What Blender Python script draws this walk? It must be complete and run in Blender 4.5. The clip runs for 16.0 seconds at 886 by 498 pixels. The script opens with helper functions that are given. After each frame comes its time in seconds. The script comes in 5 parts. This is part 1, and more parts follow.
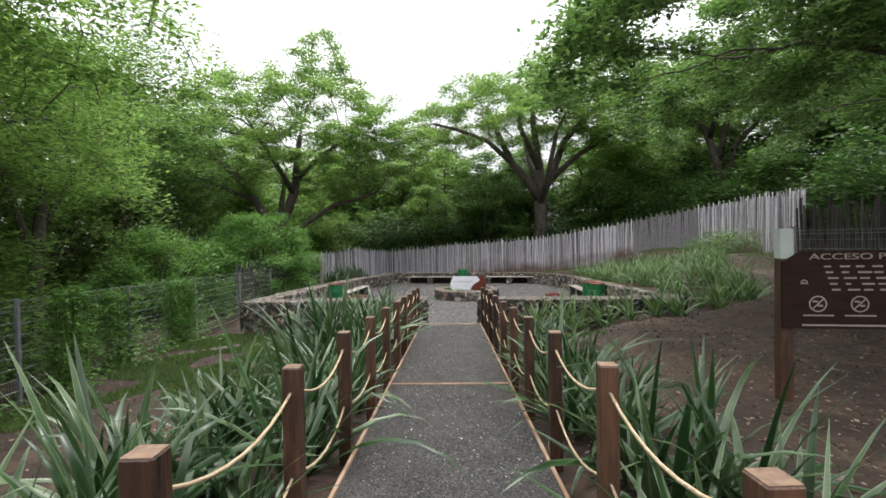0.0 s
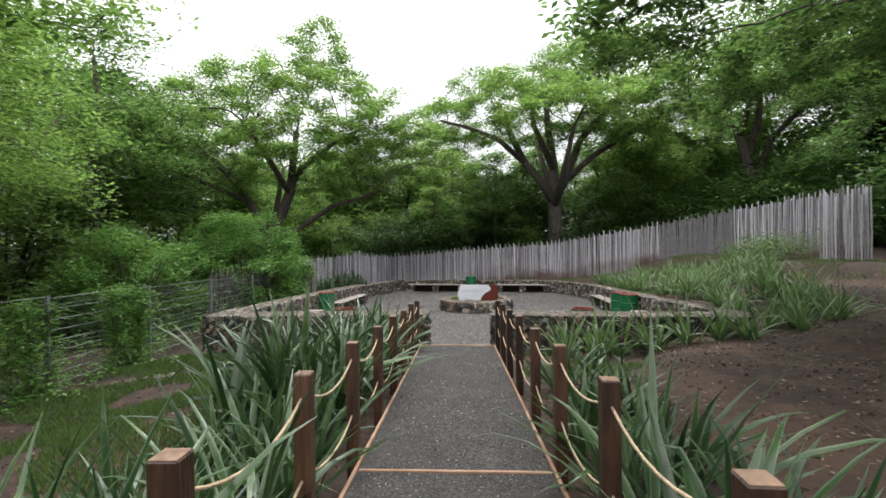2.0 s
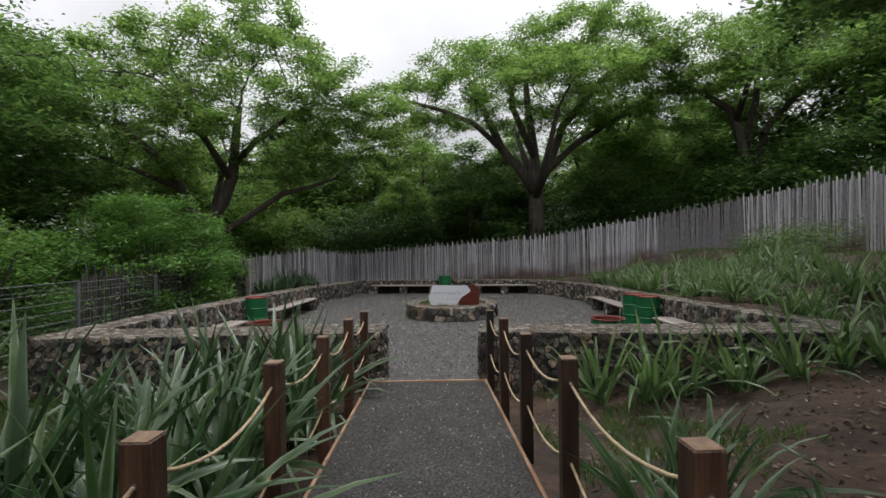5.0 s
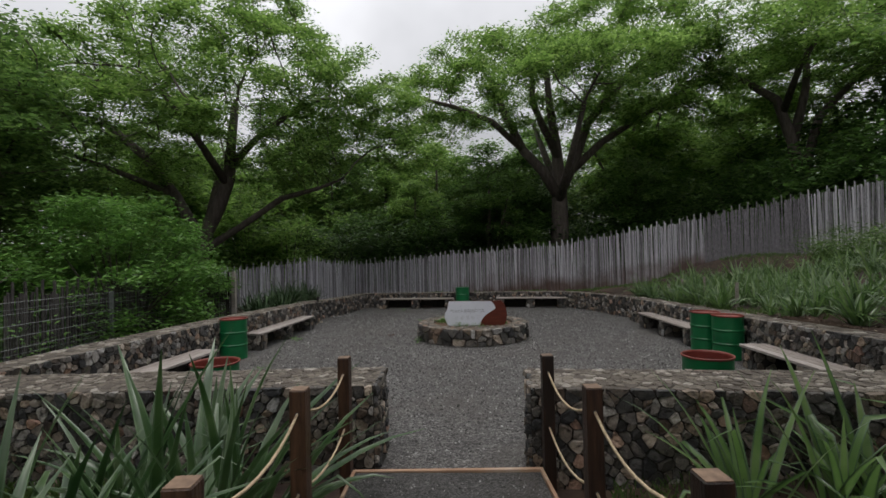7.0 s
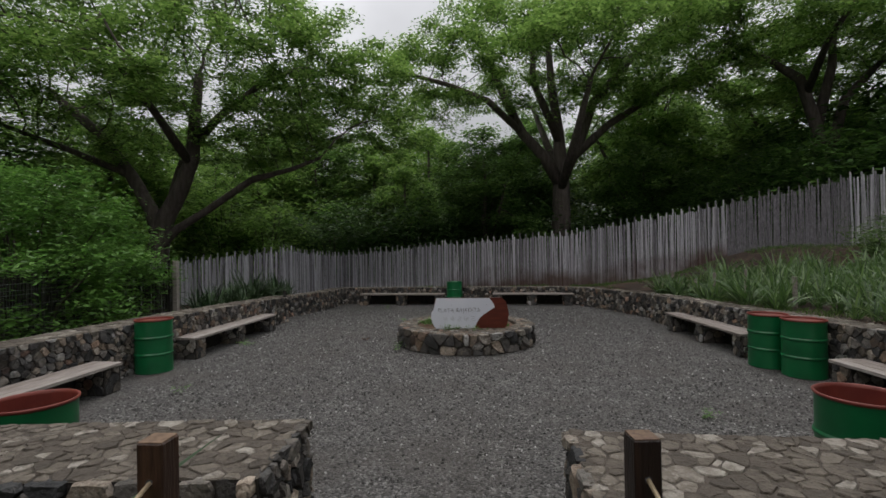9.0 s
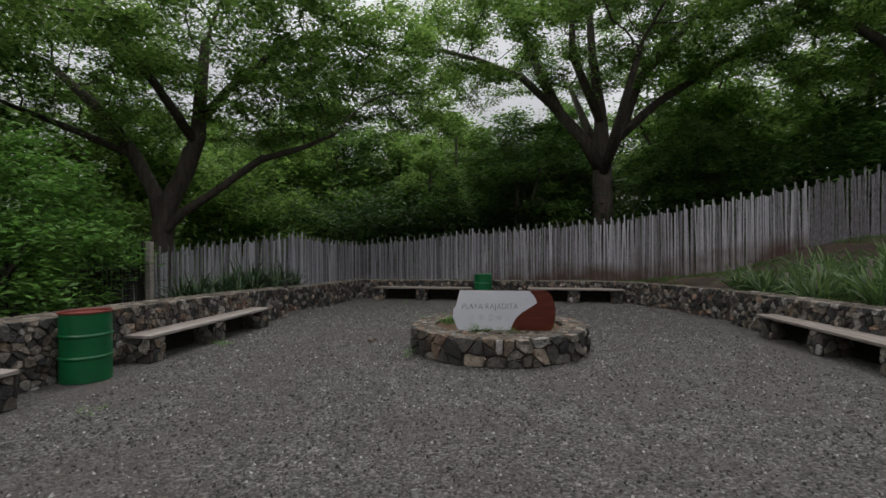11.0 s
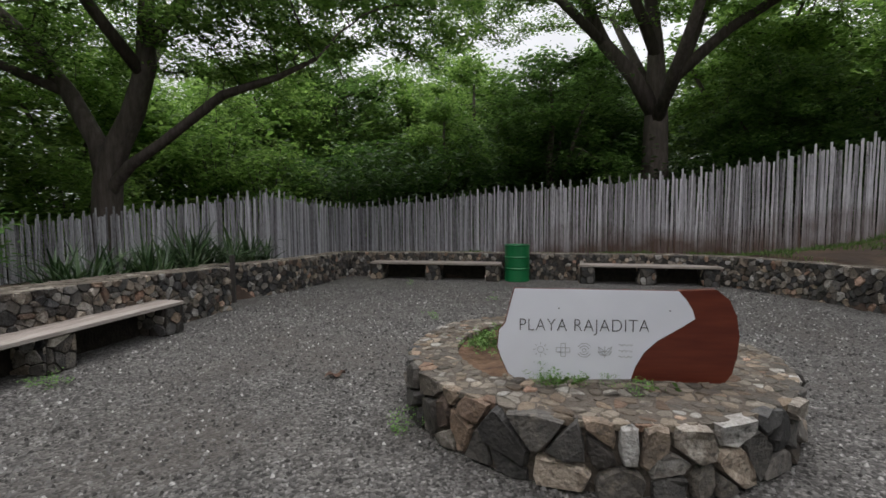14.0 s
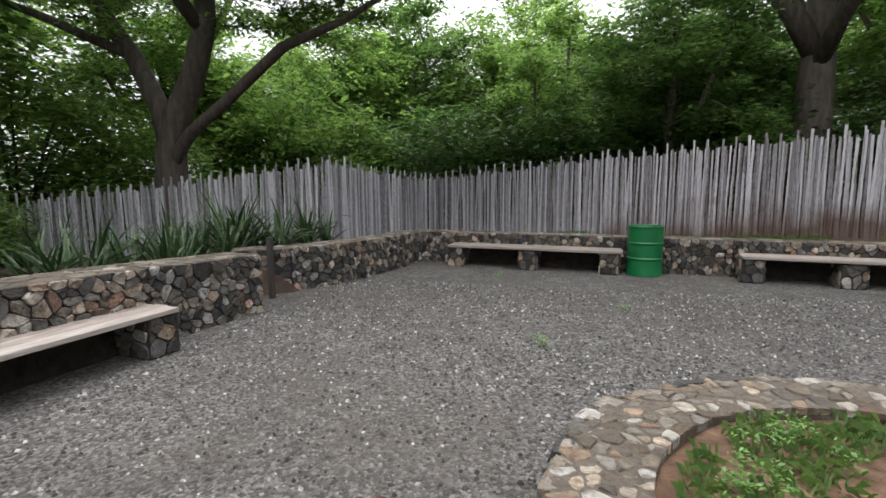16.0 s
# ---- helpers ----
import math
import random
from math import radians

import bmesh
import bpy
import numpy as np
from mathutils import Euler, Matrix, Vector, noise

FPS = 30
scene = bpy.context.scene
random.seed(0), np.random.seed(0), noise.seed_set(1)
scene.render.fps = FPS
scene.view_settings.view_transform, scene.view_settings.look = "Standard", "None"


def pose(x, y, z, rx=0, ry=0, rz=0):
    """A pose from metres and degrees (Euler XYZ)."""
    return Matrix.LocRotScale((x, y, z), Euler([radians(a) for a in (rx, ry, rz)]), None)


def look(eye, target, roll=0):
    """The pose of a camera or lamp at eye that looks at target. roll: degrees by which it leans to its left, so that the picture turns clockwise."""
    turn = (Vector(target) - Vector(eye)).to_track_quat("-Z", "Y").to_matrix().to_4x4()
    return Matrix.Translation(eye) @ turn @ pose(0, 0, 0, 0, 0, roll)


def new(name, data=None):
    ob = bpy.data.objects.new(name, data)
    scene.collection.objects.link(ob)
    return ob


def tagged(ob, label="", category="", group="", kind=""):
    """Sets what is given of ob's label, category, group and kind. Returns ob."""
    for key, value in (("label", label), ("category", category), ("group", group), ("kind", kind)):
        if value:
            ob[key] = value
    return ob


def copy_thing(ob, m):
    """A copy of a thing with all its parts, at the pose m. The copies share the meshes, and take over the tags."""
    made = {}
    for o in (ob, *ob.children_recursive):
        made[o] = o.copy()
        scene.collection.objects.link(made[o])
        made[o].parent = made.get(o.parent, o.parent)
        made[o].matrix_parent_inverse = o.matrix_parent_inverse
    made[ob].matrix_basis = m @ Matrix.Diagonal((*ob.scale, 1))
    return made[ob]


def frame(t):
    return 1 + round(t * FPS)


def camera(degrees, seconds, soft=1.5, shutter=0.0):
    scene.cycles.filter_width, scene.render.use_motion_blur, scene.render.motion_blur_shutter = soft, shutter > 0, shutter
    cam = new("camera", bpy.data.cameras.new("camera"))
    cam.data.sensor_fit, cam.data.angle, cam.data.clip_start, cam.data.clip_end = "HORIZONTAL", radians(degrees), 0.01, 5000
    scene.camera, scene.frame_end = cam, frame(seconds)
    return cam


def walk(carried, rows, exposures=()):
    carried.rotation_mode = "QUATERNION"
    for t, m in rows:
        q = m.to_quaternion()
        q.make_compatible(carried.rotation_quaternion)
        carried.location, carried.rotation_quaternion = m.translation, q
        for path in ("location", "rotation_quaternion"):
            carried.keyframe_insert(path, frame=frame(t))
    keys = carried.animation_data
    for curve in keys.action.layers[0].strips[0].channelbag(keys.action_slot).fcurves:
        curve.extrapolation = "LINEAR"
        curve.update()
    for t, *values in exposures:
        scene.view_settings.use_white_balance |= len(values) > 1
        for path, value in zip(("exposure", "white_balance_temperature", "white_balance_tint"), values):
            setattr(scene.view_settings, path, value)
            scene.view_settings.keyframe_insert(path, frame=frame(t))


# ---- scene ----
cam = camera(86.7, 16.0, soft=1.6)

PATH = [
    (0, (0.341, -0.055, 2.592), (0.277, 1.944, 2.558), -0.9),
    (0.5, (0.353, 0.522, 2.591), (0.267, 2.519, 2.563), -0.7),
    (1, (0.411, 1.144, 2.55), (0.306, 3.141, 2.54), -0.7),
    (1.5, (0.409, 1.759, 2.516), (0.284, 3.755, 2.524), -0.7),
    (2, (0.314, 2.41, 2.491), (0.217, 4.407, 2.483), -0.6),
    (2.5, (0.31, 3.035, 2.417), (0.252, 5.035, 2.397), -0.7),
    (3, (0.321, 3.634, 2.342), (0.293, 5.634, 2.336), -0.7),
    (3.5, (0.352, 4.282, 2.311), (0.343, 6.282, 2.3), -0.7),
    (4, (0.344, 4.933, 2.254), (0.358, 6.933, 2.247), -0.7),
    (4.2, (0.333, 5.19, 2.237), (0.362, 7.19, 2.227), -0.7),
    (6.3, (0.196, 7.797, 2.183), (0.19, 9.797, 2.199), -1.2),
    (6.5, (0.2, 8.06, 2.189), (0.187, 10.06, 2.211), -1.3),
    (7, (0.185, 8.705, 2.177), (0.149, 10.704, 2.208), -1.3),
    (7.5, (0.216, 9.346, 2.113), (0.179, 11.345, 2.136), -1.1),
    (8, (0.213, 9.971, 2.067), (0.18, 11.97, 2.071), -1.1),
    (8.5, (0.272, 10.578, 2.023), (0.25, 12.578, 2.034), -1.0),
    (9, (0.288, 11.126, 1.979), (0.278, 13.126, 1.988), -0.9),
    (9.2, (0.307, 11.346, 1.962), (0.303, 13.346, 1.972), -1.0),
    (11.3, (0.298, 13.779, 1.647), (0.144, 15.773, 1.643), -0.5),
    (11.5, (0.278, 14.069, 1.636), (0.112, 16.063, 1.63), -0.6),
    (12, (0.205, 14.812, 1.614), (0.027, 16.803, 1.577), -0.4),
    (12.5, (0.126, 15.512, 1.58), (-0.044, 17.504, 1.523), -0.4),
    (13, (0.077, 16.177, 1.557), (-0.061, 18.171, 1.493), -0.4),
    (13.5, (-0.001, 16.78, 1.556), (-0.144, 18.773, 1.462), -0.4),
    (14, (-0.097, 17.433, 1.52), (-0.284, 19.419, 1.38), -0.4),
    (14.5, (-0.201, 18.064, 1.523), (-0.456, 20.04, 1.341), -0.3),
    (15, (-0.329, 18.692, 1.498), (-0.664, 20.652, 1.285), -0.3),
    (15.5, (-0.512, 19.261, 1.497), (-0.933, 21.201, 1.256), -0.3),
    (16, (-0.654, 19.83, 1.481), (-1.173, 21.746, 1.23), -0.4),
]
walk(cam, [(t, look(eye, target, roll)) for t, eye, target, roll in PATH],
     [(0, 0.68), (2.5, 0.54), (4, 0.08), (6.5, -0.5), (9, -0.72), (12, -0.58), (13.5, -0.33), (14.5, 0.1), (16, 0.66)])

# ---- light ----
world = bpy.data.worlds.new("world")
scene.world = world
world.use_nodes = True
wn, wl = world.node_tree.nodes, world.node_tree.links
sky = wn.new("ShaderNodeTexSky")
sky.sky_type, sky.sun_disc = "NISHITA", False
sky.sun_elevation, sky.sun_rotation = radians(62), radians(200)
sky.air_density, sky.dust_density, sky.ozone_density = 1.0, 6.0, 1.0
cloud = wn.new("ShaderNodeTexNoise")
cloud.inputs["Scale"].default_value, cloud.inputs["Detail"].default_value = 2.2, 5
cmap = wn.new("ShaderNodeMapRange")
cmap.inputs["From Min"].default_value, cmap.inputs["From Max"].default_value = 0.35, 0.7
cmap.inputs["To Min"].default_value, cmap.inputs["To Max"].default_value = 9.0, 15.0
tc = wn.new("ShaderNodeTexCoord")
wl.new(tc.outputs["Generated"], cloud.inputs["Vector"])
wl.new(cloud.outputs["Fac"], cmap.inputs["Value"])
cc = wn.new("ShaderNodeCombineColor")
tint = wn.new("ShaderNodeMath"); tint.operation = "MULTIPLY"; tint.inputs[1].default_value = 1.03
wl.new(cmap.outputs[0], cc.inputs[0]); wl.new(cmap.outputs[0], cc.inputs[1])
wl.new(cmap.outputs[0], tint.inputs[0]); wl.new(tint.outputs[0], cc.inputs[2])
mixw = wn.new("ShaderNodeMix"); mixw.data_type = "RGBA"; mixw.inputs[0].default_value = 0.8
wl.new(sky.outputs[0], mixw.inputs[6]); wl.new(cc.outputs[0], mixw.inputs[7])
# an overcast sky is brightest overhead
up = wn.new("ShaderNodeSeparateXYZ"); wl.new(tc.outputs["Generated"], up.inputs[0])
rise = wn.new("ShaderNodeMapRange")
rise.inputs["From Min"].default_value, rise.inputs["From Max"].default_value = 0.0, 1.0
rise.inputs["To Min"].default_value, rise.inputs["To Max"].default_value = 0.5, 1.5
wl.new(up.outputs[2], rise.inputs["Value"])
dome_light = wn.new("ShaderNodeVectorMath"); dome_light.operation = "SCALE"
wl.new(mixw.outputs[2], dome_light.inputs[0]); wl.new(rise.outputs[0], dome_light.inputs["Scale"])
wl.new(dome_light.outputs[0], wn["Background"].inputs["Color"])
wn["Background"].inputs["Strength"].default_value = 0.13
sun = new("sun", bpy.data.lights.new("sun", "SUN"))
sun.data.energy, sun.data.angle, sun.data.color = 1.4, radians(20), (1.0, 0.97, 0.92)
sun.matrix_world = pose(0, 0, 30, 28, 0, 160)
tagged(sun, kind="structure")

# ---- materials ----
def ramp(nt, fac, stops):
    r = nt.nodes.new("ShaderNodeValToRGB")
    el = r.color_ramp.elements
    while len(el) < len(stops):
        el.new(0.5)
    for e, (p, c) in zip(el, stops):
        e.position, e.color = p, (*c, 1)
    nt.links.new(fac, r.inputs[0])
    return r.outputs[0]


def material(name, stops, scale=5.0, detail=6, rough=0.8, metal=0.0, bump=0.0, bump_scale=None, stretch=(1, 1, 1), vary=0.0, voronoi=0.0, translucent=0.0, coords="Object", island=False, spec=0.5, big=None, foot=None, grit=0.5, rust=0.0):
    m = bpy.data.materials.new(name)
    m.use_nodes = True
    nt = m.node_tree
    n, l = nt.nodes, nt.links
    bsdf = n["Principled BSDF"]
    bsdf.inputs["Roughness"].default_value, bsdf.inputs["Metallic"].default_value = rough, metal
    bsdf.inputs["Specular IOR Level"].default_value = spec
    co = n.new("ShaderNodeTexCoord")
    mp = n.new("ShaderNodeMapping")
    mp.inputs["Scale"].default_value = stretch
    info = n.new("ShaderNodeObjectInfo")
    geo = n.new("ShaderNodeNewGeometry")
    rnd = geo.outputs["Random Per Island"] if island else info.outputs["Random"]
    if coords == "World":
        l.new(geo.outputs["Position"], mp.inputs["Vector"])
    else:
        l.new(co.outputs[coords], mp.inputs["Vector"])
    noi = n.new("ShaderNodeTexNoise")
    noi.noise_dimensions = "4D"
    noi.inputs["Roughness"].default_value = grit
    noi.inputs["Scale"].default_value, noi.inputs["Detail"].default_value = scale, detail
    l.new(mp.outputs[0], noi.inputs["Vector"])
    w = n.new("ShaderNodeMath"); w.operation = "MULTIPLY"; w.inputs[1].default_value = 37.0
    l.new(rnd, w.inputs[0]); l.new(w.outputs[0], noi.inputs["W"])
    fac = noi.outputs["Fac"]
    if voronoi:
        v = n.new("ShaderNodeTexVoronoi"); v.inputs["Scale"].default_value = voronoi
        l.new(mp.outputs[0], v.inputs["Vector"])
        sp = n.new("ShaderNodeSeparateColor"); l.new(v.outputs["Color"], sp.inputs[0])
        mx = n.new("ShaderNodeMix"); mx.inputs[0].default_value = 0.6
        l.new(fac, mx.inputs[2]); l.new(sp.outputs[0], mx.inputs[3])
        fac = mx.outputs[0]
    if vary:
        mr = n.new("ShaderNodeMapRange")
        mr.inputs["To Min"].default_value, mr.inputs["To Max"].default_value = -vary, vary
        l.new(rnd, mr.inputs["Value"])
        ad = n.new("ShaderNodeMath"); ad.operation = "ADD"
        l.new(fac, ad.inputs[0]); l.new(mr.outputs[0], ad.inputs[1])
        fac = ad.outputs[0]
    col = ramp(nt, fac, stops)
    if big:
        bscale, bcol, lo, hi = big
        bn = n.new("ShaderNodeTexNoise"); bn.inputs["Scale"].default_value, bn.inputs["Detail"].default_value = bscale, 5
        l.new(geo.outputs["Position"], bn.inputs["Vector"])
        br = n.new("ShaderNodeMapRange"); br.inputs["From Min"].default_value, br.inputs["From Max"].default_value = lo, hi
        l.new(bn.outputs["Fac"], br.inputs["Value"])
        mb = n.new("ShaderNodeMix"); mb.data_type = "RGBA"; mb.inputs[7].default_value = (*bcol, 1)
        l.new(br.outputs[0], mb.inputs[0]); l.new(col, mb.inputs[6])
        col = mb.outputs[2]
    if rust:
        tw = n.new("ShaderNodeMath"); tw.operation = "MULTIPLY"; tw.inputs[1].default_value = 17.3
        fr2 = n.new("ShaderNodeMath"); fr2.operation = "FRACT"
        l.new(rnd, tw.inputs[0]); l.new(tw.outputs[0], fr2.inputs[0])
        hue = ramp(nt, fr2.outputs[0], [(0.0, (0.9, 0.97, 1.08)), (0.5, (1.05, 1.02, 0.98)), (0.8, (1.15, 1.0, 0.86)), (0.93, (1.25, 0.97, 0.74)), (1.0, (1.5, 0.85, 0.62))])
        mh = n.new("ShaderNodeMix"); mh.data_type = "RGBA"; mh.blend_type = "MULTIPLY"; mh.inputs[0].default_value = rust * 2 if rust < 0.5 else 1.0
        l.new(col, mh.inputs[6]); l.new(hue, mh.inputs[7])
        col = mh.outputs[2]
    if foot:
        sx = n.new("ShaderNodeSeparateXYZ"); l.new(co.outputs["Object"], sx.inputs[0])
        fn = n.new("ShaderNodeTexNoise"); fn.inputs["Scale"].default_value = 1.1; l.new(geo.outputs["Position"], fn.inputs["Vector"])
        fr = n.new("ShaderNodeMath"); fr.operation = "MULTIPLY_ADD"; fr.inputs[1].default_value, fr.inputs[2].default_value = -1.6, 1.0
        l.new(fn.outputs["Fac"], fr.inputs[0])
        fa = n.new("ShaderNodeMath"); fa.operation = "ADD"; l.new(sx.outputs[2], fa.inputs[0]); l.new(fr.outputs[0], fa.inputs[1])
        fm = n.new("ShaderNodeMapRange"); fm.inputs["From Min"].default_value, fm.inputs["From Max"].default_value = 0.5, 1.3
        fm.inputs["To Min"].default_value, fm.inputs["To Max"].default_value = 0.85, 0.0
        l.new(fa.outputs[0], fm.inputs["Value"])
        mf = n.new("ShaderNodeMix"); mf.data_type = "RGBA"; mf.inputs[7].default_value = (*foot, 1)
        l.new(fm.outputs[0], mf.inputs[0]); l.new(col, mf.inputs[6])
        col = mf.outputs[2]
    l.new(col, bsdf.inputs["Base Color"])
    if bump:
        b = n.new("ShaderNodeBump"); b.inputs["Strength"].default_value = min(1.0, bump); b.inputs["Distance"].default_value = 0.02
        if voronoi:
            l.new(v.outputs["Distance"], b.inputs["Height"]); b.invert = True
        else:
            nb = n.new("ShaderNodeTexNoise"); nb.inputs["Scale"].default_value, nb.inputs["Detail"].default_value = bump_scale or scale * 3, 6
            l.new(mp.outputs[0], nb.inputs["Vector"]); l.new(nb.outputs["Fac"], b.inputs["Height"])
        l.new(b.outputs[0], bsdf.inputs["Normal"])
    if translucent:
        tr = n.new("ShaderNodeBsdfTranslucent"); 
        vs = n.new("ShaderNodeVectorMath"); vs.operation = "SCALE"; vs.inputs["Scale"].default_value = 1.55
        l.new(col, vs.inputs[0]); l.new(vs.outputs[0], tr.inputs["Color"])
        ms = n.new("ShaderNodeMixShader"); ms.inputs[0].default_value = translucent
        out = n["Material Output"]
        l.new(bsdf.outputs[0], ms.inputs[1]); l.new(tr.outputs[0], ms.inputs[2]); l.new(ms.outputs[0], out.inputs["Surface"])
    return m


M = {}
M["gravel"] = material("grey_gravel", [(0.15, (0.020, 0.0185, 0.018)), (0.5, (0.084, 0.080, 0.077)), (0.75, (0.168, 0.161, 0.156)), (0.95, (0.42, 0.41, 0.40))], 3.0, rough=0.9, bump=1.0, voronoi=48, coords="World", big=(0.6, (0.082, 0.073, 0.066), 0.46, 0.82))
M["path"] = material("dark_gravel", [(0.15, (0.014, 0.0135, 0.013)), (0.5, (0.055, 0.052, 0.05)), (0.78, (0.115, 0.111, 0.106)), (0.96, (0.28, 0.27, 0.26))], 3.0, rough=0.9, bump=1.0, voronoi=85, coords="World", big=(1.5, (0.07, 0.058, 0.05), 0.5, 0.85))
M["chip"] = material("gravel_chip", [(0.12, (0.032, 0.030, 0.029)), (0.5, (0.105, 0.101, 0.098)), (0.85, (0.21, 0.204, 0.2)), (1.0, (0.52, 0.51, 0.50))], 20, vary=0.42, island=True, rough=0.85)
M["clod"] = material("earth_clod", [(0.15, (0.03, 0.019, 0.014)), (0.6, (0.06, 0.04, 0.029)), (0.95, (0.11, 0.08, 0.06))], 12, vary=0.3, island=True, rough=0.95)
M["earth"] = material("red_brown_earth", [(0.3, (0.008, 0.005, 0.0035)), (0.5, (0.034, 0.020, 0.0135)), (0.7, (0.115, 0.076, 0.052))], 2.6, 13, rough=0.95, bump=1.0, bump_scale=9, coords="World", big=(0.45, (0.098, 0.058, 0.036), 0.52, 0.8), grit=0.82)
M["soil"] = material("planter_earth", [(0.25, (0.045, 0.023, 0.013)), (0.55, (0.11, 0.062, 0.036)), (0.8, (0.18, 0.115, 0.072))], 12, 9, rough=0.95, bump=1.0, bump_scale=25, coords="World")
M["stone"] = material("field_stone", [(0.06, (0.014, 0.014, 0.015)), (0.3, (0.046, 0.044, 0.043)), (0.52, (0.10, 0.092, 0.084)), (0.7, (0.19, 0.165, 0.14)), (0.92, (0.42, 0.40, 0.37))], 13, 10, rough=0.8, bump=1.0, bump_scale=45, vary=0.36, coords="World", big=(22.0, (0.02, 0.02, 0.019), 0.55, 0.75), grit=0.75, rust=0.33)
M["stonerest"] = material("field_stone_rest", [(0.06, (0.014, 0.014, 0.015)), (0.3, (0.046, 0.044, 0.043)), (0.52, (0.10, 0.092, 0.084)), (0.7, (0.19, 0.165, 0.14)), (0.92, (0.42, 0.40, 0.37))], 13, 10, rough=0.8, bump=1.0, bump_scale=45, vary=0.36, island=True, coords="World", big=(22.0, (0.02, 0.02, 0.019), 0.55, 0.75), grit=0.75, rust=0.33)
M["capstone"] = material("flat_capstone", [(0.1, (0.06, 0.049, 0.039)), (0.42, (0.11, 0.091, 0.073)), (0.7, (0.175, 0.15, 0.122)), (0.97, (0.42, 0.39, 0.345))], 16, 10, rough=0.85, bump=0.9, bump_scale=50, vary=0.36, coords="World", big=(20.0, (0.06, 0.05, 0.04), 0.52, 0.75), grit=0.75)
M["ringcap"] = material("sandy_capstone", [(0.1, (0.05, 0.043, 0.034)), (0.42, (0.115, 0.098, 0.079)), (0.7, (0.2, 0.178, 0.148)), (0.96, (0.42, 0.40, 0.36))], 16, 10, rough=0.85, bump=0.9, bump_scale=50, vary=0.34, coords="World", big=(20.0, (0.06, 0.05, 0.04), 0.52, 0.75), grit=0.75, rust=0.3)
M["caprest"] = material("flat_capstone_rest", [(0.1, (0.06, 0.049, 0.039)), (0.42, (0.11, 0.091, 0.073)), (0.7, (0.175, 0.15, 0.122)), (0.97, (0.42, 0.39, 0.345))], 16, 10, rough=0.85, bump=0.9, bump_scale=50, vary=0.36, island=True, coords="World", big=(20.0, (0.06, 0.05, 0.04), 0.52, 0.75), grit=0.75)
M["mortar"] = material("mortar", [(0.3, (0.012, 0.010, 0.009)), (0.7, (0.04, 0.033, 0.026))], 12, 8, rough=0.95, bump=1.0, coords="World")

M["capmortar"] = material("sandy_mortar", [(0.3, (0.05, 0.041, 0.033)), (0.7, (0.12, 0.10, 0.082))], 14, 8, rough=0.95, bump=1.0, coords="World")
M["post"] = material("stained_post_wood", [(0.3, (0.014, 0.007, 0.005)), (0.5, (0.042, 0.019, 0.011)), (0.75, (0.105, 0.052, 0.029))], 6, 8, rough=0.42, bump=0.4, stretch=(4, 4, 0.5), vary=0.2, grit=0.62)
M["posttop"] = material("end_grain", [(0.3, (0.10, 0.058, 0.036)), (0.7, (0.24, 0.155, 0.10))], 30, rough=0.7, vary=0.1)
M["board"] = material("edge_board_wood", [(0.3, (0.22, 0.12, 0.07)), (0.55, (0.36, 0.23, 0.15)), (0.8, (0.45, 0.38, 0.32))], 3, 8, rough=0.8, bump=0.3, coords="World", vary=0.1)
M["rope"] = material("natural_rope", [(0.3, (0.38, 0.28, 0.17)), (0.7, (0.58, 0.46, 0.31))], 60, rough=0.9, bump=0.5)
M["pole"] = material("weathered_pole", [(0.12, (0.055, 0.05, 0.053)), (0.36, (0.25, 0.24, 0.26)), (0.6, (0.455, 0.445, 0.48)), (0.88, (0.67, 0.66, 0.71))], 6, 9, rough=0.85, bump=0.9, bump_scale=14, stretch=(6, 6, 1.3), vary=0.25, grit=0.72)
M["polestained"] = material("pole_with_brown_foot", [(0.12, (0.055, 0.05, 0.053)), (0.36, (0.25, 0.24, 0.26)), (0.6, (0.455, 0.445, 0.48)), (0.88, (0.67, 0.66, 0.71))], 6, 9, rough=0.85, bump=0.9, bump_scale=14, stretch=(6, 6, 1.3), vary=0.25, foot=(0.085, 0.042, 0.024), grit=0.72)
# Dark wood; the shade on the east fence is put into this colour
M["poledarkshaded"] = material("dark_shaded_pole", [(0.1, (0.02, 0.017, 0.016)), (0.5, (0.055, 0.048, 0.045)), (0.9, (0.13, 0.12, 0.115))], 6, 9, rough=0.9, bump=0.7, stretch=(6, 6, 0.6), vary=0.2)
M["straplight"] = material("fresh_strap_leaf", [(0.15, (0.05, 0.10, 0.025)), (0.5, (0.10, 0.18, 0.05)), (0.9, (0.19, 0.28, 0.10))], 4, 3, rough=0.45, vary=0.3, island=True, translucent=0.35, coords="World")
M["bench"] = material("grey_bench_plank", [(0.25, (0.17, 0.14, 0.12)), (0.5, (0.27, 0.235, 0.215)), (0.8, (0.40, 0.36, 0.335))], 4, 8, rough=0.8, bump=0.35, stretch=(1, 9, 9), vary=0.12)
M["green"] = material("green_drum_paint", [(0.3, (0.003, 0.085, 0.028)), (0.7, (0.007, 0.14, 0.045))], 3, 7, rough=0.34, bump=0.06)
M["red"] = material("red_oxide_paint", [(0.3, (0.13, 0.02, 0.015)), (0.7, (0.22, 0.045, 0.03))], 4, 7, rough=0.5)
M["white"] = material("white_sign_paint", [(0.3, (0.62, 0.64, 0.71)), (0.7, (0.70, 0.72, 0.79))], 2, rough=0.4)
M["mahogany"] = material("varnished_wood", [(0.3, (0.075, 0.014, 0.008)), (0.7, (0.14, 0.032, 0.017))], 2.5, 8, rough=0.28, stretch=(1, 1, 9))
M["ink"] = material("dark_lettering", [(0.3, (0.05, 0.05, 0.055)), (0.7, (0.07, 0.07, 0.075))], 3, rough=0.6)
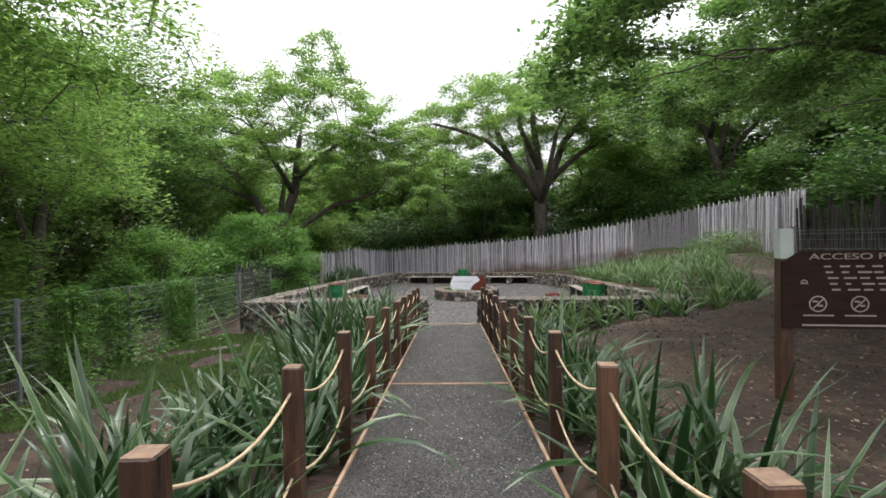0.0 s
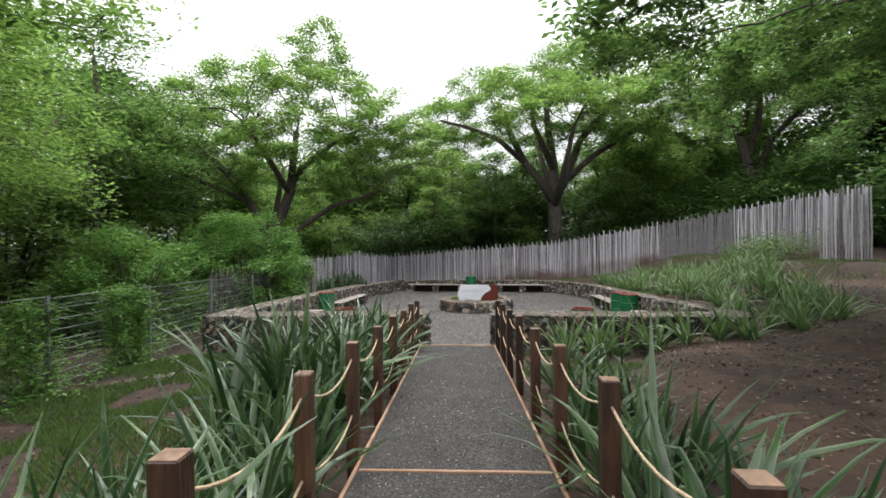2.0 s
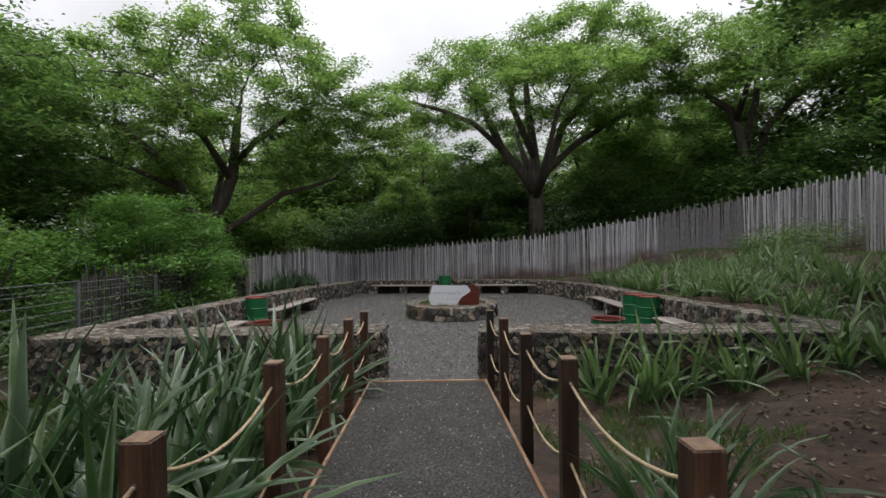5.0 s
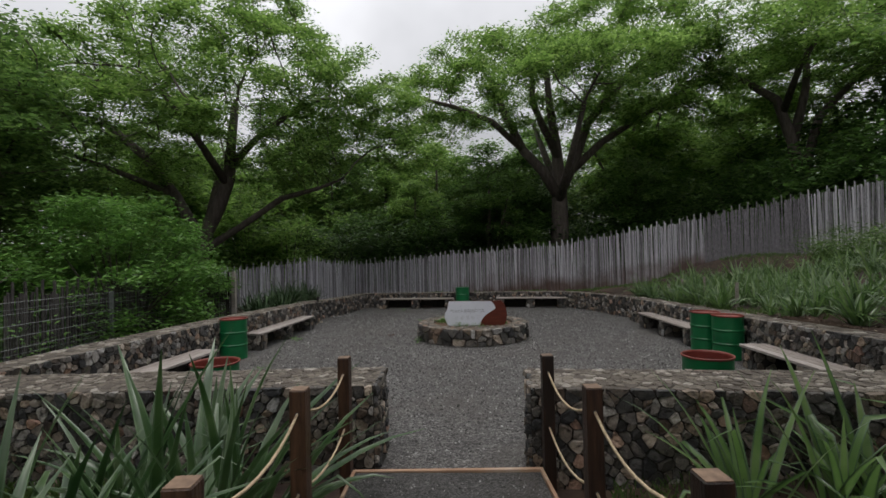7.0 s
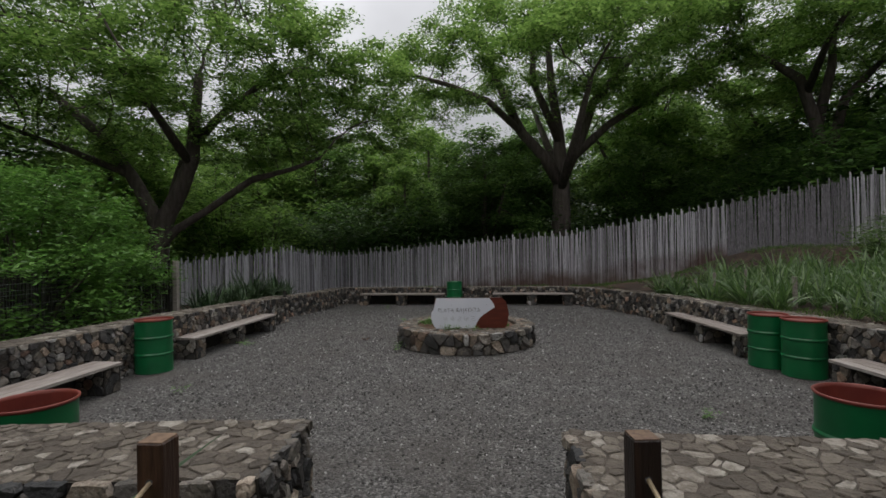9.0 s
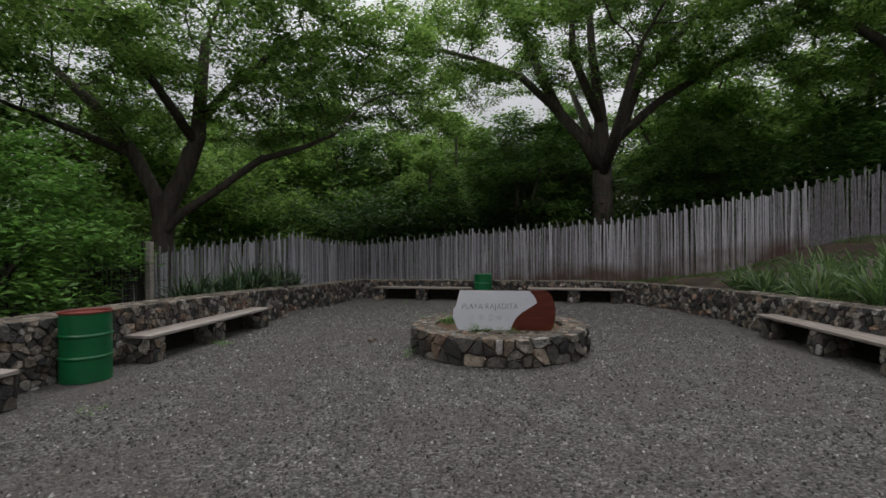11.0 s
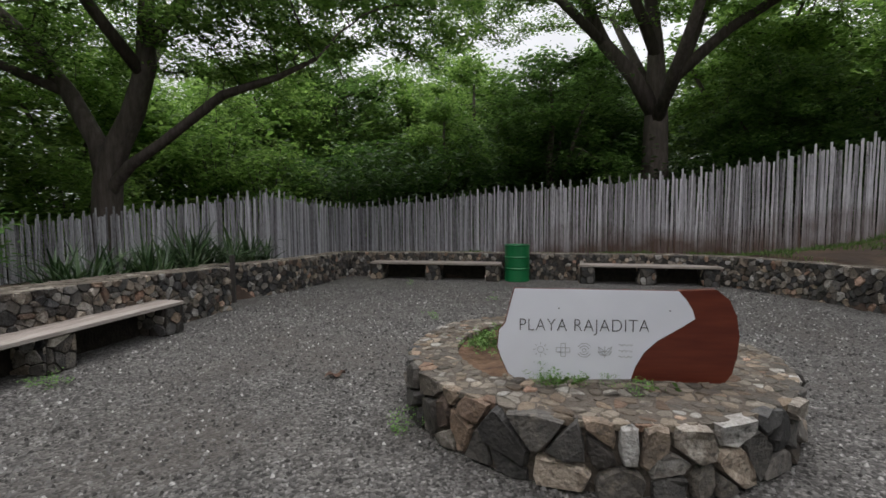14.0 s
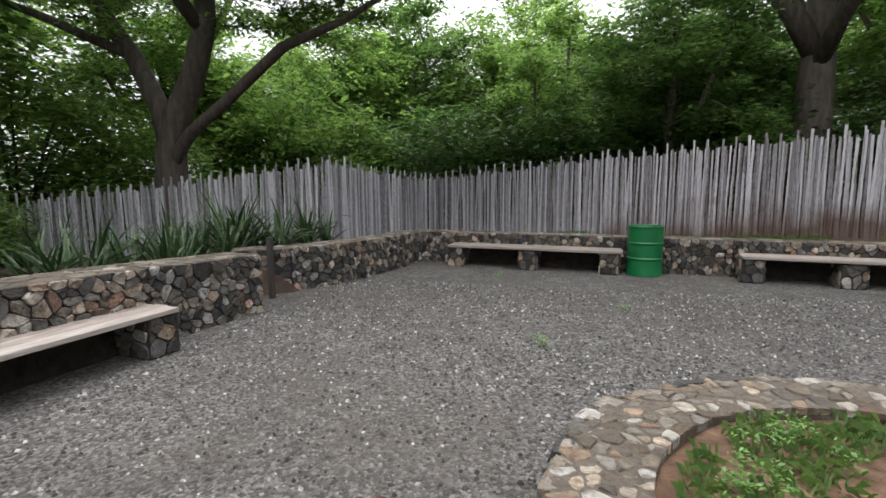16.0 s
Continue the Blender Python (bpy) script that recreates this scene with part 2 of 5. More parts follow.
M["inklight"] = material("faint_pictogram", [(0.3, (0.36, 0.37, 0.39)), (0.7, (0.42, 0.43, 0.45))], 3, rough=0.6)
M["signbrown"] = material("dark_brown_board", [(0.3, (0.011, 0.005, 0.004)), (0.7, (0.024, 0.010, 0.008))], 3, 7, rough=0.75, stretch=(1, 1, 6), spec=0.2)
M["signletter"] = material("pale_lettering", [(0.3, (0.2, 0.17, 0.15)), (0.7, (0.27, 0.24, 0.21))], 3, rough=0.7)
M["greytop"] = material("grey_green_top", [(0.3, (0.30, 0.34, 0.31)), (0.7, (0.38, 0.42, 0.39))], 3, rough=0.6)
M["wire"] = material("galvanised_wire", [(0.3, (0.14, 0.15, 0.155)), (0.7, (0.24, 0.25, 0.26))], 8, rough=0.45, metal=0.3)
M["bark"] = material("grey_bark", [(0.25, (0.028, 0.022, 0.019)), (0.5, (0.085, 0.068, 0.060)), (0.8, (0.165, 0.14, 0.125))], 2.5, 9, rough=0.9, bump=0.9, bump_scale=7, stretch=(3, 3, 0.6), grit=0.66)
# Shade of the dark hollow behind the fence, put into the leaf green
M["leafshaded"] = material("shaded_green_leaf", [(0.15, (0.018, 0.042, 0.010)), (0.5, (0.045, 0.095, 0.022)), (0.85, (0.10, 0.19, 0.042))], 0.8, 4, rough=0.5, vary=0.3, island=True, translucent=0.4, coords="World", spec=0.3)
M["deadleaf"] = material("curled_dead_leaf", [(0.3, (0.04, 0.02, 0.012)), (0.7, (0.10, 0.05, 0.032))], 25, 4, rough=0.8)
M["leaf"] = material("tree_leaf", [(0.15, (0.048, 0.095, 0.02)), (0.5, (0.13, 0.23, 0.048)), (0.85, (0.25, 0.375, 0.10))], 0.9, 4, rough=0.5, vary=0.34, island=True, translucent=0.52, coords="World", spec=0.3)
# Darker tree leaf; over the bare ground it stands for a backlit crown
M["leafdark"] = material("dark_tree_leaf", [(0.15, (0.031, 0.066, 0.017)), (0.5, (0.091, 0.17, 0.042)), (0.85, (0.18, 0.295, 0.076))], 0.9, 4, rough=0.5, vary=0.3, island=True, translucent=0.48, coords="World", spec=0.3)
M["vine"] = material("vine_leaf", [(0.15, (0.045, 0.10, 0.018)), (0.5, (0.10, 0.22, 0.04)), (0.85, (0.18, 0.34, 0.075))], 3, 3, rough=0.5, vary=0.25, island=True, translucent=0.35, coords="World")
M["strap"] = material("strap_leaf", [(0.15, (0.009, 0.03, 0.007)), (0.5, (0.028, 0.066, 0.018)), (0.78, (0.07, 0.125, 0.042)), (1.0, (0.19, 0.24, 0.15))], 4, 3, rough=0.32, vary=0.36, island=True, translucent=0.18, coords="World")
M["strapedge"] = material("strap_leaf_margin", [(0.15, (0.018, 0.045, 0.016)), (0.5, (0.055, 0.105, 0.045)), (0.9, (0.22, 0.27, 0.17))], 4, 3, rough=0.34, vary=0.34, island=True, translucent=0.15, coords="World")
M["grass"] = material("lawn_grass", [(0.15, (0.035, 0.07, 0.014)), (0.5, (0.068, 0.13, 0.027)), (0.9, (0.14, 0.21, 0.055))], 2, 3, rough=0.6, vary=0.25, island=True, translucent=0.3, coords="World")
M["litter"] = material("dry_leaf_litter", [(0.15, (0.045, 0.026, 0.017)), (0.5, (0.11, 0.07, 0.045)), (0.9, (0.3, 0.25, 0.19))], 20, 3, rough=0.8, vary=0.35, island=True)


# ---- building helpers ----
def mesh_of(name, verts, faces, mats=(), face_mats=None, smooth=False):
    me = bpy.data.meshes.new(name)
    me.from_pydata(verts, [], faces)
    for m in mats:
        me.materials.append(m)
    if face_mats is not None:
        me.polygons.foreach_set("material_index", face_mats)
    if smooth:
        me.polygons.foreach_set("use_smooth", [True] * len(me.polygons))
    me.update()
    return me


def part(name, data, mat, parent, label="", kind=""):
    """One mesh object under a thing, or at top level where parent is None."""
    if isinstance(data, bmesh.types.BMesh):
        me = bpy.data.meshes.new(name)
        data.to_mesh(me)
        data.free()
    else:
        me = data
    if mat is not None and not me.materials:
        me.materials.append(mat)
    ob = new(name, me)
    ob.parent = parent
    return tagged(ob, label=label, kind=kind)


def thing(name, label, category, at=(0, 0, 0), turn=0, group="", kind=""):
    ob = new(name)
    ob.empty_display_size = 0.1
    ob.matrix_world = pose(*at, 0, 0, turn)
    return tagged(ob, label, category, group, kind)


def box(bm, x0, x1, y0, y1, z0, z1, m=None):
    vs = [bm.verts.new(p) for p in ((x0, y0, z0), (x1, y0, z0), (x1, y1, z0), (x0, y1, z0), (x0, y0, z1), (x1, y0, z1), (x1, y1, z1), (x0, y1, z1))]
    for f in ((3, 2, 1, 0), (4, 5, 6, 7), (0, 1, 5, 4), (1, 2, 6, 5), (2, 3, 7, 6), (3, 0, 4, 7)):
        bm.faces.new([vs[i] for i in f])
    if m is not None:
        bmesh.ops.transform(bm, matrix=m, verts=vs)
    return vs


def bevelled(w, d, h, r=0.006, z0=0.0):
    bm = bmesh.new()
    box(bm, -w / 2, w / 2, -d / 2, d / 2, z0, z0 + h)
    bmesh.ops.bevel(bm, geom=bm.edges[:], offset=r, segments=1, affect="EDGES")
    return bm


def tube(points, radii, n=6, closed_top=True):
    """Verts and faces of a tapered tube through points."""
    verts, faces = [], []
    for i, p in enumerate(points):
        p = Vector(p)
        a = Vector(points[max(0, i - 1)])
        b = Vector(points[min(len(points) - 1, i + 1)])
        d = (b - a).normalized()
        u = Vector((1, 0, 0)) if i == 0 and abs(d.x) < 0.9 else (Vector((0, 1, 0)) if i == 0 else u)
        u = (u - d * u.dot(d)).normalized()
        v = d.cross(u)
        for k in range(n):
            t = 2 * math.pi * k / n
            verts.append(tuple(p + (u * math.cos(t) + v * math.sin(t)) * radii[i]))
    for i in range(len(points) - 1):
        for k in range(n):
            a, b = i * n + k, i * n + (k + 1) % n
            faces.append((a, b, b + n, a + n))
    if closed_top:
        faces.append(tuple(range((len(points) - 1) * n, len(points) * n)))
        faces.append(tuple(reversed(range(n))))
    return verts, faces


def join(chunks):
    verts, faces = [], []
    for v, f in chunks:
        o = len(verts)
        verts += v
        faces += [tuple(i + o for i in q) for q in f]
    return verts, faces


# ---- ground ----
def path_z(y):
    return 1.05 - 0.059 * min(y, 12.85)


def rail_x(side, y):
    return -0.53 - 0.0177 * y if side < 0 else 1.12 - 0.0115 * y


SPOTS = np.array([
    (1.4, -4, 1.1), (1.3, 3, 0.78), (1.2, 8, 0.45), (1.2, 12.6, 0.08), (4, 5.4, 0.70), (6, 0, 1.0), (10, 4, 1.15), (5.3, 10, 0.72), (8, 11, 1.05), (3, 12.8, 0.2),
    (6, 12.8, 0.6), (6.9, 16, 0.9), (6.9, 20, 0.75), (6.9, 24, 0.6), (9, 16, 1.3), (13.4, 20.3, 1.85), (9.5, 25, 1.0), (13.5, 27.2, 1.95), (6.4, 32.6, 0.35),
    (0, 33, 0.1), (0, 30.4, 0.45), (18, 24, 2.3), (18, 8, 2.0), (-1.1, -4, 1.1), (-1.1, 3, 0.75), (-1.2, 8, 0.42), (-1.2, 12.6, 0.05), (-3.4, 0, 0.6)])
SPOTS = np.vstack([SPOTS, np.array([
    (-3.4, 6, 0.2), (-5.7, 12.8, -0.05), (-7.4, 3, 0.0), (-7.4, 8, -0.15), (-7.4, 14, -0.2), (-6.4, 18, 0.1), (-6.0, 23, 0.35), (-5.6, 27, 0.4), (-12, 30, -0.3), (-12, 10, -0.6), (-5, 33, 0.1), (0, 45, 0.0), (12, 45, 1.2), (30, 30, 3.0), (-30, 30, -0.8)])])
YARD = [(-6.1, 13.6), (-4.9, 24.9), (-4.6, 27.0), (-4.2, 29.4), (5.2, 28.5), (6.2, 24.6), (6.4, 23.6), (6.4, 12.9)]


def inside(x, y, poly):
    odd = False
    for i in range(len(poly)):
        (x0, y0), (x1, y1) = poly[i - 1], poly[i]
        if (y0 > y) != (y1 > y) and x < (x1 - x0) * (y - y0) / (y1 - y0) + x0:
            odd = not odd
    return odd


def ground_z(x, y):
    if inside(x, y, YARD):
        return -0.06
    d = (SPOTS[:, 0] - x) ** 2 + (SPOTS[:, 1] - y) ** 2 + 0.3
    w = d ** -2.0
    z = float((w * SPOTS[:, 2]).sum() / w.sum())
    z += 0.03 * noise.noise(Vector((x * 1.3, y * 1.3, 0))) + 0.015 * noise.noise(Vector((x * 4, y * 4, 5)))
    if y < 13.2 and rail_x(-1, y) - 0.15 < x < rail_x(1, y) + 0.15:
        z = min(z, path_z(y) - 0.1)
    elif y < 13.2:
        dx = min(abs(x - rail_x(-1, y)), abs(x - rail_x(1, y)))
        z = z if dx > 1.2 else z + (min(z, path_z(y) - 0.1) - z) * (1 - dx / 1.2)
    return z


def build_ground():
    def axis(a, b, fine, far):
        v = list(np.arange(a, b + 1e-6, fine))
        step, lo, hi = fine, a, b
        while hi < far:
            step *= 1.35
            lo -= step
            hi += step
            v = [lo] + v + [hi]
        return v
    xs, ys = axis(-12, 18, 0.3, 900), axis(-3, 36, 0.3, 900)
    verts = [(x, y, ground_z(x, y)) for y in ys for x in xs]
    n = len(xs)
    faces = [(j * n + i, j * n + i + 1, (j + 1) * n + i + 1, (j + 1) * n + i) for j in range(len(ys) - 1) for i in range(n - 1)]
    tagged(new("ground", mesh_of("ground", verts, faces, [M["earth"]], smooth=True)), "red-brown earth ground with moss and leaf litter", "ground", kind="structure")


build_ground()
bm = bmesh.new()
bm.faces.new([bm.verts.new((x, y, 0.0)) for x, y in YARD])
yard = part("gravel_yard", bm, M["gravel"], None, "grey gravel floor of the walled seating yard", "structure")
yard["category"] = "gravel floor"
bm = bmesh.new()
box(bm, -0.8, 1.1, 12.86, 14.6, -0.05, 0.006)
part("gravel_entrance", bm, M["gravel"], None, "grey gravel between the ends of the stone walls", "structure")
# the footpath and its timber edging
bm = bmesh.new()
ys = [-3 + 0.5 * i for i in range(32)] + [12.82]
rows = [[bm.verts.new((x, y, path_z(y) + 0.008 * math.sin(y * 1.7 + x * 2))) for x in np.linspace(rail_x(-1, y) + 0.06, rail_x(1, y) - 0.06, 7)] for y in ys]
for a, b in zip(rows, rows[1:]):
    for i in range(6):
        bm.faces.new((a[i], a[i + 1], b[i + 1], b[i]))
part("footpath", bm, M["path"], None, "dark fine-gravel footpath sloping down to the yard", "structure")["category"] = "path"


def plank(p, q, w, h, name, mat, parent, label=""):
    p, q = Vector(p), Vector(q)
    bm = bmesh.new()
    ln = (q - p).length
    box(bm, 0, ln, -w / 2, w / 2, -h, 0)
    bmesh.ops.bevel(bm, geom=bm.edges[:], offset=min(w, h) * 0.12, segments=1, affect="EDGES")
    ob = part(name, bm, mat, parent, label)
    d = (q - p).normalized()
    ob.matrix_parent_inverse = Matrix()
    m = d.to_track_quat("X", "Z").to_matrix().to_4x4()
    base = parent.matrix_world.inverted() if parent else Matrix()
    ob.matrix_basis = base @ Matrix.Translation(p) @ m
    return ob


edging = thing("path_edging", "thin sawn timber boards edging the gravel path", "edging", (0, 0, 0), kind="structure")
for side in (-1, 1):
    y = -3.0
    while y < 12.8:
        y2 = min(12.84, y + 2.6)
        inn = 0.045 * side
        plank((rail_x(side, y) - inn, y, path_z(y) + 0.022), (rail_x(side, y2) - inn, y2 - 0.01, path_z(y2) + 0.022), 0.03, 0.16, "edge_board", M["board"], edging)
        y = y2
for y in (-1.0, 6.17):
    plank((rail_x(-1, y) + 0.07, y, path_z(y) + 0.012), (rail_x(1, y) - 0.07, y, path_z(y) + 0.012), 0.03, 0.1, "cross_board", M["board"], edging)
plank((rail_x(-1, 12.8) + 0.03, 12.84, path_z(12.8) + 0.02), (rail_x(1, 12.8) - 0.03, 12.84, path_z(12.8) + 0.02), 0.04, 0.34, "end_board", M["board"], edging)


# ---- dry stone walls ----
def cells(length, height, size, seed, squash=1.0):
    """Irregular cells that fill a rectangle: lists of corner points, clipped from jittered seeds."""
    rng = random.Random(seed)
    nx, ny = max(1, round(length / size)), max(1, round(height / (size * squash)))
    pts = {}
    for j in range(ny):
        for i in range(-1, nx + 1):
            if rng.random() < 0.24 and 0 < i < nx - 1:
                continue
            pts[i, j] = ((i + 0.5 + (0.5 if j % 2 else 0) * 0.9 + rng.uniform(-0.46, 0.46)) * length / nx, (j + 0.5 + rng.uniform(-0.46, 0.46)) * height / ny)
    out = []
    for (i, j), (px, py) in pts.items():
        if not -0.02 < px < length + 0.02:
            continue
        poly = [(0, 0), (length, 0), (length, height), (0, height)]
        w = 2.5 * length / nx
        poly = [(max(px - w, 0), 0 if j < 3 else py - w), (min(px + w, length), 0 if j < 3 else py - w), (min(px + w, length), min(height, py + w)), (max(px - w, 0), min(height, py + w))]
        for di in range(-3, 4):
            for dj in range(-3, 4):
                q = pts.get((i + di, j + dj))
                if q is None or (di == 0 and dj == 0):
                    continue
                nxv, nyv = q[0] - px, q[1] - py
                c = (q[0] ** 2 + q[1] ** 2 - px ** 2 - py ** 2) / 2
                res = []
                for k in range(len(poly)):
                    a, b = poly[k - 1], poly[k]
                    da, db = a[0] * nxv + a[1] * nyv - c, b[0] * nxv + b[1] * nyv - c
                    if da <= 0:
                        res.append(a)
                    if (da < 0) != (db < 0) and abs(da - db) > 1e-12:
                        t = da / (da - db)
                        res.append((a[0] + (b[0] - a[0]) * t, a[1] + (b[1] - a[1]) * t))
                poly = res
                if len(poly) < 3:
                    break
            if len(poly) < 3:
                break
        if len(poly) >= 3:
            area = abs(sum(poly[k - 1][0] * poly[k][1] - poly[k][0] * poly[k - 1][1] for k in range(len(poly)))) / 2
            if area > 0.0008:
                out.append(poly)
    return out


def stone_piece(poly, place, rng, depth, gap, name, mat, parent, tilt=0.012, rest=None):
    """One stone from a cell outline; place(u, v, out) gives its point in the world."""
    cx, cy = sum(p[0] for p in poly) / len(poly), sum(p[1] for p in poly) / len(poly)
    r = sum(math.hypot(p[0] - cx, p[1] - cy) for p in poly) / len(poly)
    k1, k2 = 1 - gap / max(r, 0.02), 1 - rng.uniform(1.6, 2.6) * gap / max(r, 0.02)
    k1, k2 = max(k1, 0.55), max(k2, 0.35)
    ring = []
    n = len(poly)
    for i, p in enumerate(poly):
        q = poly[(i + 1) % n]
        ring.append((p[0] * 0.86 + q[0] * 0.07 + poly[i - 1][0] * 0.07, p[1] * 0.86 + q[1] * 0.07 + poly[i - 1][1] * 0.07))
        if math.hypot(q[0] - p[0], q[1] - p[1]) > r * 0.8:
            ring.append(((p[0] + q[0]) / 2 + rng.uniform(-1, 1) * r * 0.04, (p[1] + q[1]) / 2 + rng.uniform(-1, 1) * r * 0.04))
    n = len(ring)
    proud = rng.uniform(0.35, 1.0) * depth
    tx, ty = rng.uniform(-tilt, tilt) / max(r, 0.03), rng.uniform(-tilt, tilt) / max(r, 0.03)
    verts = [place(cx + (x - cx) * k1, cy + (y - cy) * k1, -0.03) for x, y in ring]
    verts += [place(cx + (x - cx) * k1, cy + (y - cy) * k1, proud * 0.55 + (x - cx) * tx + (y - cy) * ty) for x, y in ring]
    verts += [place(cx + (x - cx) * k2, cy + (y - cy) * k2, proud + (x - cx) * tx + (y - cy) * ty + rng.uniform(-0.16, 0.1) * depth * 1.6) for x, y in ring]
    faces = [(a + o, (a + 1) % n + o, (a + 1) % n + n + o, a + n + o) for o in (0, n) for a in range(n)]
    faces.append(tuple(range(2 * n, 3 * n)))
    if rest is not None and mat:
        rest.append((verts, faces))
        return None
    return part(name, mesh_of(name, verts, faces), mat, parent)


def frame_of(a, b):
    a, b = Vector((*a, 0)), Vector((*b, 0))
    d = (b - a).normalized()
    return a, d, Vector((d.y, -d.x, 0)), (b - a).length


def stone_wall(name, label, line, thick, heights, base=-0.05, size=0.17, sides=(1, 0), ends=(0, 0), cap=True, seed=1, capsize=0.15, under=()):
    """A rubble wall along line; side 1 looks to the right of the way along it."""
    wall = thing(name, label, "stone wall", (0, 0, 0), kind="structure")
    rng = random.Random(seed)
    left, right = [], []
    n = len(line)
    for i, p in enumerate(line):
        d0 = frame_of(line[max(0, i - 1)], line[max(1, i)])[1] if i else frame_of(line[0], line[1])[1]
        d1 = frame_of(line[min(n - 2, i)], line[min(n - 1, i + 1)])[1]
        d = (d0 + d1).normalized()
        k = 1 / max(0.5, d.dot(d1))
        nn = Vector((d.y, -d.x, 0))
        right.append((p[0] + nn.x * thick / 2 * k, p[1] + nn.y * thick / 2 * k))
        left.append((p[0] - nn.x * thick / 2 * k, p[1] - nn.y * thick / 2 * k))
    s = 0.008
    verts, faces = [], []
    for i in range(n):
        h = heights[i]
        rx, ry = right[i]; lx, ly = left[i]
        verts += [(rx, ry, base - 0.2), (lx, ly, base - 0.2), (lx, ly, h - s), (rx, ry, h - s)]
    for i in range(n - 1):
        for k in range(4):
            faces.append((i * 4 + k, i * 4 + (k + 1) % 4, i * 4 + 4 + (k + 1) % 4, i * 4 + 4 + k))
    faces += [(3, 2, 1, 0), (4 * n - 4, 4 * n - 3, 4 * n - 2, 4 * n - 1)]
    tint_faces = [1 if (k < 4 * (n - 1) and k % 4 == 2) else 0 for k in range(len(faces))]
    part("wall_core", mesh_of("wall_core", verts, faces, [M["mortar"], M["capmortar"]], tint_faces), None, wall)
    jobs = []
    for flag, pts, sg in ((sides[0], right, 1), (sides[1], left, -1)):
        if flag:
            for i in range(n - 1):
                jobs.append((pts[i], pts[i + 1], sg, heights[i], heights[i + 1]))
    if ends[0]:
        jobs.append((left[0], right[0], 1, heights[0], heights[0]))
    if ends[1]:
        jobs.append((right[-1], left[-1], 1, heights[-1], heights[-1]))
    made, rest = 0, []
    jobs.sort(key=lambda j: abs(j[0][1] + j[1][1] - 42) if name == "wall_west" else 0)
    for a, b, sg, h0, h1 in jobs:
        o, d, nn, ln = frame_of(a, b)
        hm = (h0 + h1) / 2 - base
        for poly in cells(ln, hm, size, seed * 31 + int(ln * 100) + int(sg), 0.72):
            def place(u, v, out, o=o, d=d, nn=nn, ln=ln, h0=h0, h1=h1, hm=hm, sg=sg):
                p = o + d * u + nn * (sg * out)
                return (p.x, p.y, base + v * (h0 + (h1 - h0) * u / ln - base) / hm)
            mid = place(sum(q[0] for q in poly) / len(poly), sum(q[1] for q in poly) / len(poly), 0)
            # No stones below the seats: the dark mortar bared there stands for their shade
            if mid[2] < 0.35 and any(x0 < mid[0] < x1 and y0 < mid[1] < y1 for x0, x1, y0, y1 in under):
                continue
            stone_piece(poly, place, rng, 0.05, 0.005, "stone", M["stone"], wall, rest=rest if made >= 300 else None)
            made += 1
    if rest:
        part("more_stones", mesh_of("more_stones", *join(rest)), M["stonerest"], wall, kind="stuff")
    made, rest = 0, []
    if cap:
        for i in range(n - 1):
            o, d, nn, ln = frame_of(left[i], left[i + 1])
            w0, w1 = Vector((*right[i], 0)), Vector((*right[i + 1], 0))
            l0, l1 = Vector((*left[i], 0)), Vector((*left[i + 1], 0))
            for poly in cells(ln, thick, capsize, seed * 17 + i, 0.8):
                def place(u, v, out, ln=ln, l0=l0, l1=l1, w0=w0, w1=w1, i=i):
                    t, q = u / ln, v / thick
                    p = l0.lerp(l1, t).lerp(w0.lerp(w1, t), q)
                    return (p.x, p.y, heights[i] + (heights[i + 1] - heights[i]) * t - 0.012 + out)
                stone_piece(poly, place, rng, 0.016, 0.0045, "capstone", M["capstone"], wall, 0.003, rest if made >= 300 else None)
                made += 1
        if rest:
            part("more_capstones", mesh_of("more_capstones", *join(rest)), M["caprest"], wall, kind="stuff")
    return wall


